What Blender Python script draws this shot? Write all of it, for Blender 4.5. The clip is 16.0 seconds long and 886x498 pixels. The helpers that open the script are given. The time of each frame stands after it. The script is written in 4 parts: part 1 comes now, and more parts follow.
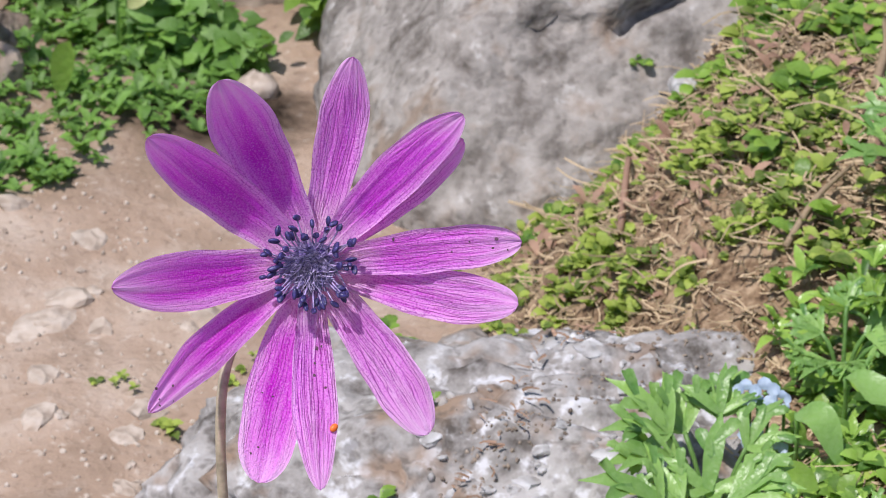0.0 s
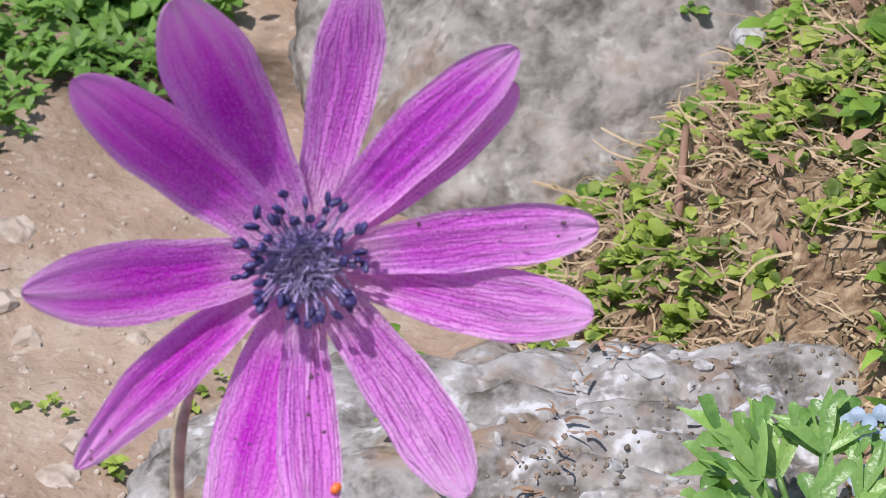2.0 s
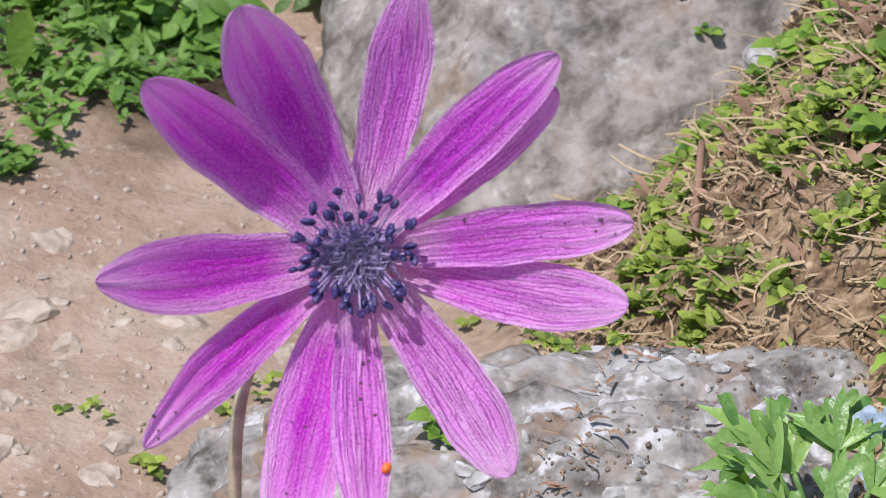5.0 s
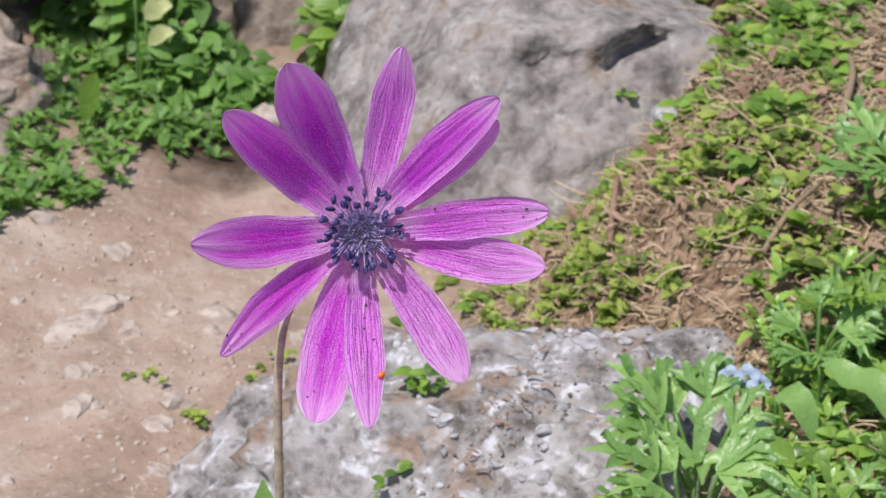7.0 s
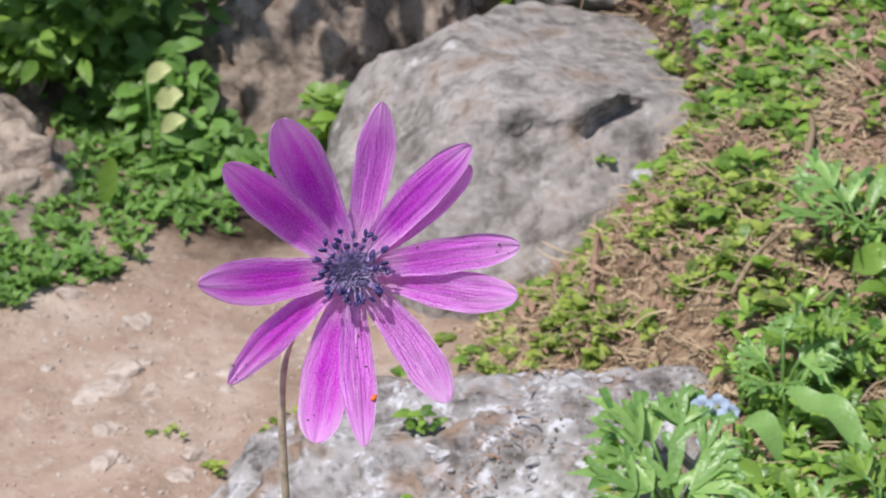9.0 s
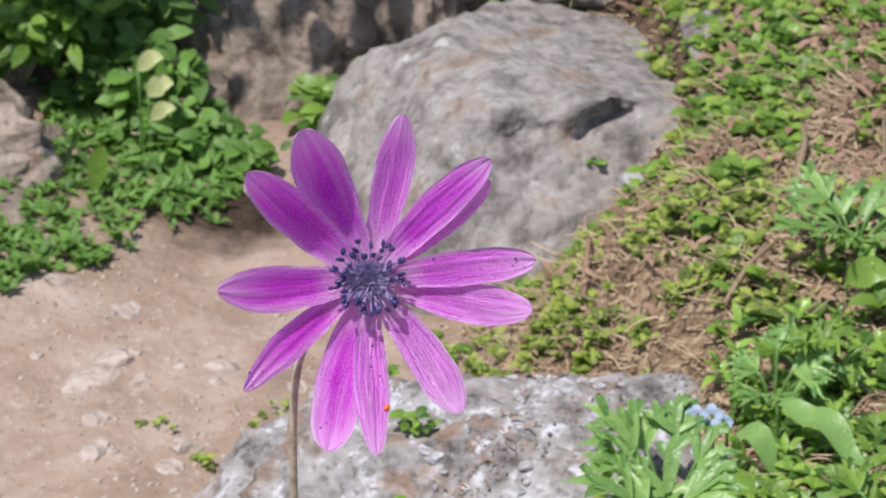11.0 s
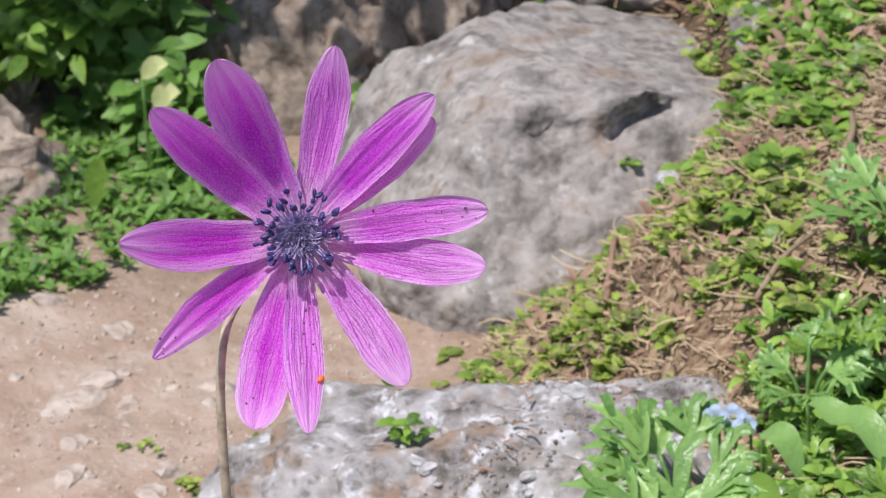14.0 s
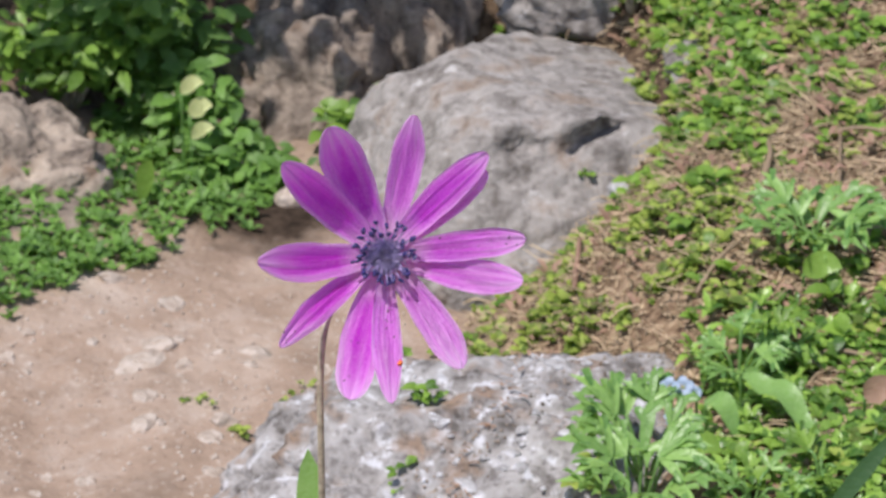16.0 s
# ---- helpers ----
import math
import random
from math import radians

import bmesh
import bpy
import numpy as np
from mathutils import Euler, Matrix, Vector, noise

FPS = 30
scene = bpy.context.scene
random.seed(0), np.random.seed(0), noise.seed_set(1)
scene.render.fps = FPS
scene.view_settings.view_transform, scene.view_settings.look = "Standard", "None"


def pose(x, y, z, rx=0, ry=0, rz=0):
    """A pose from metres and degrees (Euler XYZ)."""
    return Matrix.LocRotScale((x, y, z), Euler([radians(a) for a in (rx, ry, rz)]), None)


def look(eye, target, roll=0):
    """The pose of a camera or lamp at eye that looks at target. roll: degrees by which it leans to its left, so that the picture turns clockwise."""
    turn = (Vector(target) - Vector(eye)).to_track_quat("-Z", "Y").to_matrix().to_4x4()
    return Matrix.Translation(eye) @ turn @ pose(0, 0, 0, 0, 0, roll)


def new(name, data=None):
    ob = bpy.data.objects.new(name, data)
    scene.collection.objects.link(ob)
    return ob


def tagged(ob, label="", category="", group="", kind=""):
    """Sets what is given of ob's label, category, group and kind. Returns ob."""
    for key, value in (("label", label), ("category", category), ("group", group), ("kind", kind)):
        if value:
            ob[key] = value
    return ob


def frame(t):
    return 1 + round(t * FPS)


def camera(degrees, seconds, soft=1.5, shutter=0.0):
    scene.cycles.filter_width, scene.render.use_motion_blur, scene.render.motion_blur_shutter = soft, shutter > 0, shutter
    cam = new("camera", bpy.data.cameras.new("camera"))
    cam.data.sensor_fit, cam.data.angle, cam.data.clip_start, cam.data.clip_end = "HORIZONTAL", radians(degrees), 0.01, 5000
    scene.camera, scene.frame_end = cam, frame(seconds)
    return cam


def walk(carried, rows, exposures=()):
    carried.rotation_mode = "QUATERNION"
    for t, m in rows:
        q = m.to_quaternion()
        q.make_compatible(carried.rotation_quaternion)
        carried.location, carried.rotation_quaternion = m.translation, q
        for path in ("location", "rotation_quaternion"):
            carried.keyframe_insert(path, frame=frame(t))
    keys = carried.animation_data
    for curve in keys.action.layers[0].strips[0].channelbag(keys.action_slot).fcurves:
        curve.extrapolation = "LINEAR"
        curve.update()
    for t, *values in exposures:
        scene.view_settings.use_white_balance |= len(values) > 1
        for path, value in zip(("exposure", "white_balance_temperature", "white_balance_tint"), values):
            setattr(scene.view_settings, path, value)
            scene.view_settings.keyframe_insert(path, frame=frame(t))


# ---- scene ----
cam = camera(13, 16.0, soft=0.95)
PATH = [
    (0, pose(0.0375, -0.6374, 0.5136, 59.522, -0.090, 1.563)),
    (0.5, pose(0.0480, -0.5858, 0.4819, 59.685, 0.120, 2.182)),
    (1, pose(0.0402, -0.5293, 0.4457, 59.791, 0.539, 1.529)),
    (1.5, pose(0.0255, -0.4840, 0.4266, 59.183, -0.186, 1.020)),
    (2, pose(0.0223, -0.4754, 0.4170, 59.464, -0.343, 0.946)),
    (2.5, pose(0.0174, -0.4752, 0.4177, 59.398, -0.373, 0.685)),
    (3, pose(0.0173, -0.4847, 0.4173, 59.848, -0.338, 0.808)),
    (5.5, pose(0.0146, -0.5206, 0.4382, 60.008, -0.594, 0.850)),
    (6, pose(0.0019, -0.5991, 0.4875, 59.836, -1.575, 0.285)),
    (6.5, pose(0.0018, -0.6449, 0.5069, 60.201, -1.474, 0.193)),
    (7, pose(0.0177, -0.7271, 0.5328, 61.256, -1.128, 0.791)),
    (7.5, pose(0.0288, -0.7516, 0.5189, 62.763, -0.154, 0.821)),
    (8, pose(0.0210, -0.7844, 0.5313, 63.203, -0.058, 0.293)),
    (8.5, pose(0.0333, -0.8081, 0.5434, 63.374, 0.304, 0.808)),
    (9, pose(0.0287, -0.8086, 0.5556, 63.085, 0.832, 0.287)),
    (9.5, pose(0.0088, -0.8194, 0.5661, 62.923, -0.347, -0.152)),
    (12, pose(0.0084, -0.8001, 0.5681, 62.365, -1.411, 0.432)),
    (12.5, pose(0.0142, -0.7775, 0.5485, 62.663, -1.516, 0.768)),
    (13, pose(0.0072, -0.7151, 0.5244, 62.216, -1.727, 0.394)),
    (13.5, pose(0.0349, -0.7418, 0.5083, 63.619, -2.255, 2.318)),
    (14, pose(0.0575, -0.7354, 0.4890, 64.622, 0.863, 2.194)),
    (14.5, pose(0.0374, -0.7525, 0.5099, 64.067, 1.325, 0.726)),
    (15, pose(-0.0130, -0.7699, 0.5321, 63.265, -1.544, -0.858)),
    (15.5, pose(-0.0060, -0.8823, 0.5887, 63.250, -1.080, -0.583)),
    (16, pose(0.0110, -0.9537, 0.6199, 63.426, -1.055, 0.276)),
]
walk(cam, PATH, exposures=[(0, 0.05, 6430, 14.5), (1.5, 0, 6430, 14.5), (3, 0, 6430, 14.5), (6, -0.03, 6430, 14.5), (7.5, -0.02, 6430, 14.5), (9, 0.04, 6430, 14.5), (12, 0, 6430, 14.5), (13, 0.06, 6430, 14.5), (14, 0.08, 6430, 14.5), (14.5, 0.08, 6430, 14.5), (15.2, 0.04, 6430, 14.5), (16, 0.02, 6430, 14.5)])
cam.data.dof.use_dof = True
cam.data.dof.focus_distance = 0.63
cam.data.dof.aperture_fstop = 120

# ---------------------------------------------------------------- light
SUN_DIR = Vector((-0.27, -0.30, 0.91)).normalized()
world = bpy.data.worlds.new("sky")
scene.world = world
world.use_nodes = True
wn = world.node_tree
sky = wn.nodes.new("ShaderNodeTexSky")
sky.sky_type = "NISHITA"
sky.sun_disc = False
sky.sun_elevation = math.asin(SUN_DIR.z)
sky.sun_rotation = math.atan2(SUN_DIR.x, SUN_DIR.y)
wn.links.new(sky.outputs[0], wn.nodes["Background"].inputs[0])
wn.nodes["Background"].inputs[1].default_value = 0.125
sun_data = bpy.data.lights.new("sun", "SUN")
sun_data.energy = 4.2
sun_data.angle = radians(0.55)
sun_data.color = (1.0, 0.965, 0.93)
sun = new("sun", sun_data)
sun.matrix_world = look(SUN_DIR * 5, (0, 0, 0))

# ---------------------------------------------------------------- materials


class Mat:
    """A small builder of node materials."""

    def __init__(self, name, rough=0.8, spec=0.3):
        self.m = bpy.data.materials.new(name)
        self.m.use_nodes = True
        self.t = self.m.node_tree
        self.b = self.t.nodes["Principled BSDF"]
        self.b.inputs["Roughness"].default_value = rough
        self.b.inputs["Specular IOR Level"].default_value = spec
        self.pos = self.node("ShaderNodeTexCoord").outputs["Object"]

    def node(self, kind, **values):
        n = self.t.nodes.new(kind)
        for key, value in values.items():
            n.inputs[key].default_value = value
        return n

    def link(self, a, b):
        self.t.links.new(a, b)

    def noise(self, scale, detail=3.0, rough=0.55, vec=None, distort=0.0):
        n = self.node("ShaderNodeTexNoise", Scale=scale, Detail=detail, Roughness=rough, Distortion=distort)
        self.link(vec or self.pos, n.inputs["Vector"])
        return n.outputs["Fac"]

    def ramp(self, fac, *stops):
        r = self.node("ShaderNodeValToRGB")
        e = r.color_ramp.elements
        while len(e) < len(stops):
            e.new(0.5)
        for el, (p, c) in zip(e, stops):
            el.position = p
            el.color = (*c, 1) if len(c) == 3 else c
        self.link(fac, r.inputs[0])
        return r.outputs[0]

    def span(self, fac, lo, hi, a=0.0, b=1.0):
        n = self.node("ShaderNodeMapRange")
        for k, v in zip((1, 2, 3, 4), (lo, hi, a, b)):
            n.inputs[k].default_value = v
        self.link(fac, n.inputs[0])
        return n.outputs[0]

    def mix(self, fac, a, b, how="MIX"):
        n = self.node("ShaderNodeMix")
        n.data_type, n.blend_type = "RGBA", how
        for k, v in ((0, fac), (6, a), (7, b)):
            if isinstance(v, (int, float)):
                n.inputs[k].default_value = v
            elif isinstance(v, tuple):
                n.inputs[k].default_value = (*v, 1)
            else:
                self.link(v, n.inputs[k])
        return n.outputs[2]

    def math(self, op, a, b=0.0):
        n = self.node("ShaderNodeMath")
        n.operation = op
        for k, v in ((0, a), (1, b)):
            if isinstance(v, (int, float)):
                n.inputs[k].default_value = v
            else:
                self.link(v, n.inputs[k])
        return n.outputs[0]

    def colour(self, c):
        if isinstance(c, tuple):
            self.b.inputs["Base Color"].default_value = (*c, 1)
        else:
            self.link(c, self.b.inputs["Base Color"])

    def bump(self, height, depth, strength=1.0):
        n = self.node("ShaderNodeBump", Strength=strength, Distance=depth)
        self.link(height, n.inputs["Height"])
        self.link(n.outputs[0], self.b.inputs["Normal"])

    def translucent(self, colour, share):
        """Lets light through a thin blade."""
        tr = self.node("ShaderNodeBsdfTranslucent")
        mixer = self.node("ShaderNodeMixShader")
        mixer.inputs[0].default_value = share
        out = self.t.nodes["Material Output"]
        if isinstance(colour, tuple):
            tr.inputs[0].default_value = (*colour, 1)
        else:
            self.link(colour, tr.inputs[0])
        self.link(self.b.outputs[0], mixer.inputs[1])
        self.link(tr.outputs[0], mixer.inputs[2])
        self.link(mixer.outputs[0], out.inputs[0])


def rock_material(name, dark, mid, light, lichen, brown, share=0.56, soil=0.56, grain=1.0):
    k = Mat(name, 0.9, 0.2)
    big = k.noise(45 * grain, 4, 0.6)
    col = k.ramp(big, (0.34, dark), (0.5, mid), (0.66, light))
    fine = k.noise(190 * grain, 3, 0.6)
    col = k.mix(k.span(fine, 0.4, 0.7, 0.0, 0.6), col, light)
    spots = k.noise(90 * grain, 3, 0.6)
    col = k.mix(k.span(spots, share, share + 0.09), col, lichen)
    earth = k.noise(55, 3, 0.6)
    col = k.mix(k.span(earth, soil, soil + 0.13, 0.0, 0.85), col, brown)
    pits = k.noise(300, 2, 0.5)
    col = k.mix(k.span(pits, 0.3, 0.45, 0.6, 0.0), col, dark)
    rnd = k.node("ShaderNodeObjectInfo").outputs["Random"]
    col = k.mix(k.span(rnd, 0.0, 1.0, 0.0, 0.35), col, dark)
    k.colour(col)
    k.bump(k.math("ADD", k.noise(90, 2, 0.55), k.math("MULTIPLY", pits, 0.25)), 0.005, 0.7)
    return k.m


def leaf_material(name, dark, light, vein=(0.3, 0.42, 0.14), rough=0.42, through_share=0.3, spread=0.5):
    k = Mat(name, rough, 0.45)
    geo = k.node("ShaderNodeNewGeometry")
    rnd = geo.outputs["Random Per Island"]
    patch = k.noise(70, 2)
    mixv = k.math("ADD", k.math("MULTIPLY", rnd, spread), k.math("MULTIPLY", patch, 1 - spread))
    col = k.ramp(mixv, (0.15, dark), (0.75, light))
    fine = k.noise(900, 2)
    col = k.mix(k.span(fine, 0.4, 0.75, 0.0, 0.25), col, vein)
    k.colour(col)
    k.bump(k.noise(600, 2), 0.0006, 0.5)
    k.translucent(k.mix(0.6, col, (0.35, 0.6, 0.05)), through_share)
    return k.m


def ground_material():
    """Trodden earth with pale grit; litter and humus on the bank; painted shade; mottled soil far off."""
    k = Mat("earth", 0.95, 0.15)
    big = k.noise(16, 3, 0.6, distort=0.5)
    col = k.ramp(big, (0.3, (0.235, 0.17, 0.122)), (0.52, (0.355, 0.26, 0.193)), (0.72, (0.445, 0.355, 0.285)))
    mid = k.noise(60, 3, 0.6)
    col = k.mix(k.span(mid, 0.5, 0.72, 0.0, 0.5), col, (0.48, 0.40, 0.335))
    col = k.mix(k.span(mid, 0.30, 0.46, 0.45, 0.0), col, (0.22, 0.155, 0.108))
    grit = k.noise(330, 2, 0.6)
    col = k.mix(k.span(grit, 0.6, 0.72, 0.0, 0.5), col, (0.55, 0.48, 0.41))
    col = k.mix(k.span(grit, 0.28, 0.40, 0.45, 0.0), col, (0.17, 0.115, 0.08))
    sep = k.node("ShaderNodeSeparateXYZ")
    k.link(k.pos, sep.inputs[0])
    wobble = k.math("MULTIPLY", k.noise(60, 3), 0.04)
    bank = k.span(k.math("ADD", sep.outputs[0], wobble), 0.032, 0.062)
    crumbs = k.math("ADD", k.math("MULTIPLY", k.noise(260, 4, 0.7), 0.65), k.math("MULTIPLY", k.noise(70, 2), 0.35))
    litter = k.ramp(crumbs, (0.38, (0.055, 0.034, 0.022)), (0.48, (0.20, 0.132, 0.080)), (0.58, (0.34, 0.245, 0.158)), (0.69, (0.47, 0.365, 0.25)))
    col = k.mix(bank, col, litter)
    # litter behind the rocks blended darker to stand for the deep shade there
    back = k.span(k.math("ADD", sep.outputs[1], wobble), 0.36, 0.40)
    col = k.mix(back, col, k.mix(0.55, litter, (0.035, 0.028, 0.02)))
    # shade under the weeds where the path ends at the rocks, painted into the earth
    patch_dist = k.node("ShaderNodeVectorMath")
    patch_dist.operation = "DISTANCE"
    patch_dist.inputs[1].default_value = (-0.047, 0.290, 0.012)
    k.link(k.pos, patch_dist.inputs[0])
    shade_patch = k.span(k.math("ADD", patch_dist.outputs["Value"], k.math("MULTIPLY", k.noise(80, 3), 0.03)), 0.047, 0.031)
    col = k.mix(shade_patch, col, k.ramp(crumbs, (0.38, (0.022, 0.015, 0.010)), (0.62, (0.075, 0.052, 0.036))))
    # shade between the boulder and the bank, put into the litter's colour
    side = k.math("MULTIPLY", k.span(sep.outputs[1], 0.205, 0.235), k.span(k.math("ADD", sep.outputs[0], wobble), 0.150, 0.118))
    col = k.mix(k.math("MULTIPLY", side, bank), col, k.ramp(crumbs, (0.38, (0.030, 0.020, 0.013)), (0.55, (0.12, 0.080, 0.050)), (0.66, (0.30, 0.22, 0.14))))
    dist = k.node("ShaderNodeVectorMath")
    dist.operation = "LENGTH"
    k.link(k.pos, dist.inputs[0])
    wild = k.ramp(k.noise(3.0, 6, 0.65), (0.35, (0.10, 0.075, 0.045)), (0.5, (0.14, 0.15, 0.055)), (0.65, (0.27, 0.22, 0.15)))
    col = k.mix(k.span(dist.outputs["Value"], 0.45, 0.9), col, wild)
    k.colour(col)
    k.bump(k.math("ADD", k.noise(150, 4, 0.6), k.math("MULTIPLY", grit, 0.35)), 0.003, 0.6)
    return k.m


def petal_material():
    """Lilac-magenta with dark branching veins along the petal, paler rim and base."""
    k = Mat("petal_violet", 0.45, 0.28)
    uv = k.node("ShaderNodeUVMap")
    sep = k.node("ShaderNodeSeparateXYZ")
    k.link(uv.outputs[0], sep.inputs[0])
    along, across = sep.outputs[0], sep.outputs[1]
    info = k.node("ShaderNodeObjectInfo").outputs["Random"]
    wide = k.math("ABSOLUTE", k.math("SUBTRACT", across, 0.5))

    def stretched(a, c, shift, detail=2.0, distort=0.2):
        v = k.node("ShaderNodeCombineXYZ")
        k.link(k.math("ADD", k.math("MULTIPLY", along, a), k.math("MULTIPLY", info, shift)), v.inputs[0])
        k.link(k.math("MULTIPLY", across, c), v.inputs[1])
        return k.noise(1.0, detail, 0.5, v.outputs[0], distort)

    # colour depth per petal: its own pigment with light and shade painted in
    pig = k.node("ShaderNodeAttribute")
    pig.attribute_name = "pigment_shade"
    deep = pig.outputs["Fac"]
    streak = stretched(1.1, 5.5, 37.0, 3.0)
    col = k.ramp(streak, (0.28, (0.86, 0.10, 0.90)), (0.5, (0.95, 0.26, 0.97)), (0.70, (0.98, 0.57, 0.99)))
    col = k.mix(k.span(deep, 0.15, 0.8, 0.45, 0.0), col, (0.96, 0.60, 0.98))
    heart = k.math("MULTIPLY", k.span(along, 0.05, 0.30), k.span(along, 0.97, 0.60))
    heart = k.math("MULTIPLY", heart, k.span(wide, 0.46, 0.12))
    patch = k.span(stretched(1.6, 2.2, 71.0, 2.0), 0.3, 0.6, 0.6, 1.0)
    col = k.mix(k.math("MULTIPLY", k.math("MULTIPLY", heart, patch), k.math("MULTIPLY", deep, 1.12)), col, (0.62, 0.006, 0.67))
    rim = k.math("ADD", k.span(wide, 0.36, 0.5, 0.0, 0.5), k.span(along, 0.80, 1.0, 0.0, 0.5))
    col = k.mix(rim, col, (0.93, 0.70, 0.95))
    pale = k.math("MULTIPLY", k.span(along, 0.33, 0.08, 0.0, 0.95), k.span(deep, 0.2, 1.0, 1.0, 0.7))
    col = k.mix(pale, col, (0.93, 0.80, 0.86))
    cells = k.noise(3000, 2, 0.5)
    col = k.mix(k.span(cells, 0.5, 0.68, 0.0, 0.30), col, (0.93, 0.56, 0.97))
    col = k.mix(k.math("MULTIPLY", k.span(cells, 0.32, 0.48, 0.6, 0.0), k.span(along, 1.0, 0.5)), col, (0.46, 0.01, 0.54))

    # veins: thin lines that run along and fork
    def lines(count, wander, shift, thick):
        path = k.math("ADD", k.math("MULTIPLY", across, count), k.math("MULTIPLY", stretched(2.2, 3.0, shift, 3.0, 0.3), wander))
        return k.span(k.math("ABSOLUTE", k.math("SUBTRACT", k.math("FRACT", path), 0.5)), 0.0, thick, 1.0, 0.0)

    vein = k.math("MULTIPLY", lines(12.0, 4.6, 11.0, 0.12), k.span(stretched(3.0, 7.0, 83.0), 0.32, 0.55, 0.35, 1.0))
    broken = k.span(stretched(5.0, 9.0, 51.0), 0.42, 0.58)
    vein2 = k.math("MULTIPLY", k.math("MULTIPLY", lines(24.0, 6.5, 23.0, 0.15), 0.75), broken)
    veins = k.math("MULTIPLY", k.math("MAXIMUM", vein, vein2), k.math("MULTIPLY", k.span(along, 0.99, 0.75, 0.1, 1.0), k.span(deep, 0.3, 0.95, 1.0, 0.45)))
    col = k.mix(k.math("MULTIPLY", veins, 0.78), col, (0.40, 0.006, 0.48))
    k.colour(col)
    relief = k.math("ADD", k.math("MULTIPLY", streak, 1.6), k.math("MULTIPLY", cells, 0.75))
    k.bump(k.math("SUBTRACT", relief, k.math("MULTIPLY", veins, 0.7)), 0.0006, 0.85)
    k.translucent(k.mix(0.5, col, (1.0, 0.06, 0.95)), 0.40)
    return k.m


def plain(name, colour, rough=0.6, spec=0.3, vary=0.3, scale=500.0, depth=0.0003):
    k = Mat(name, rough, spec)
    dark = tuple(c * (1 - vary) for c in colour)
    light = tuple(min(1, c * (1 + vary)) for c in colour)
    k.colour(k.ramp(k.noise(scale, 3), (0.3, dark), (0.7, light)))
    k.bump(k.noise(scale * 1.7, 3), depth, 0.5)
    return k.m


PETAL = petal_material()
ANTHER = plain("anther_navy", (0.040, 0.033, 0.135), 0.35, 0.5, 0.75, 1300)
FILAMENT = plain("filament_violet", (0.35, 0.27, 0.50), 0.5, 0.3, 0.4, 900)
STYLE = leaf_material("style_violet", (0.13, 0.095, 0.29), (0.56, 0.46, 0.74), (0.72, 0.64, 0.84), 0.5, 0.12, 0.9)
DOME = plain("dome_violet", (0.19, 0.14, 0.35), 0.8, 0.2, 0.5, 1500)
STEM = plain("stem_brown", (0.42, 0.36, 0.26), 0.6, 0.3, 0.35, 350)
ORANGE = plain("bead_orange", (0.85, 0.17, 0.03), 0.35, 0.5, 0.1)
SPECK = plain("speck_brown", (0.12, 0.06, 0.10), 0.8, 0.1)
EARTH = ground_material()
ROCK_PALE = rock_material("limestone_pale", (0.09, 0.078, 0.068), (0.29, 0.272, 0.255), (0.42, 0.405, 0.39), (0.56, 0.56, 0.575), (0.27, 0.185, 0.125), 0.57, 0.53, 1.9)
ROCK_GREY = rock_material("limestone_grey", (0.120, 0.104, 0.090), (0.315, 0.289, 0.262), (0.46, 0.43, 0.398), (0.55, 0.53, 0.505), (0.24, 0.175, 0.125), 0.60, 0.53, 1.25)
ROCK_TAN = rock_material("limestone_tan", (0.08, 0.062, 0.05), (0.31, 0.25, 0.195), (0.47, 0.39, 0.31), (0.55, 0.47, 0.39), (0.20, 0.135, 0.09), 0.66)
PEBBLE = rock_material("pebble_white", (0.22, 0.205, 0.19), (0.46, 0.455, 0.45), (0.62, 0.62, 0.63), (0.76, 0.77, 0.80), (0.36, 0.29, 0.23), 0.56)
PEBBLE_WARM = rock_material("pebble_warm", (0.30, 0.24, 0.19), (0.47, 0.39, 0.32), (0.60, 0.53, 0.46), (0.68, 0.63, 0.58), (0.38, 0.27, 0.19), 0.64)
BRIGHT = leaf_material("leaf_bright", (0.045, 0.13, 0.018), (0.31, 0.50, 0.085), (0.42, 0.54, 0.18), 0.30, 0.3, 0.85)
GREEN = leaf_material("leaf_green", (0.045, 0.12, 0.016), (0.24, 0.40, 0.055), spread=0.7)
FRESH = leaf_material("leaf_fresh", (0.065, 0.19, 0.04), (0.30, 0.50, 0.13), (0.40, 0.56, 0.26), 0.36)
CREEPER = leaf_material("leaf_creeper", (0.08, 0.14, 0.018), (0.36, 0.46, 0.08), (0.46, 0.44, 0.16), 0.6, 0.3, 0.9)
# darker copy of the leaf green, shade in its colour; bushes and tree crown
SHADE_LEAF = leaf_material("leaf_shaded", (0.035, 0.095, 0.018), (0.17, 0.31, 0.065), (0.16, 0.26, 0.08), 0.55, 0.35)
WEED = leaf_material("leaf_weed", (0.042, 0.112, 0.017), (0.19, 0.37, 0.065), (0.24, 0.36, 0.12), 0.55, 0.3)
YELLOW = leaf_material("leaf_yellow", (0.56, 0.62, 0.20), (0.76, 0.78, 0.38), (0.8, 0.8, 0.5), 0.5)
BLUE = leaf_material("flower_blue", (0.28, 0.37, 0.54), (0.42, 0.52, 0.66), (0.50, 0.59, 0.70), 0.5, 0.2, 0.9)
STRAW = leaf_material("straw", (0.17, 0.11, 0.065), (0.56, 0.42, 0.27), (0.6, 0.48, 0.33), 0.7, 0.15, 0.9)
BLADE = leaf_material("leaf_blade", (0.018, 0.055, 0.014), (0.045, 0.11, 0.03), (0.06, 0.13, 0.04), 0.4, 0.1)
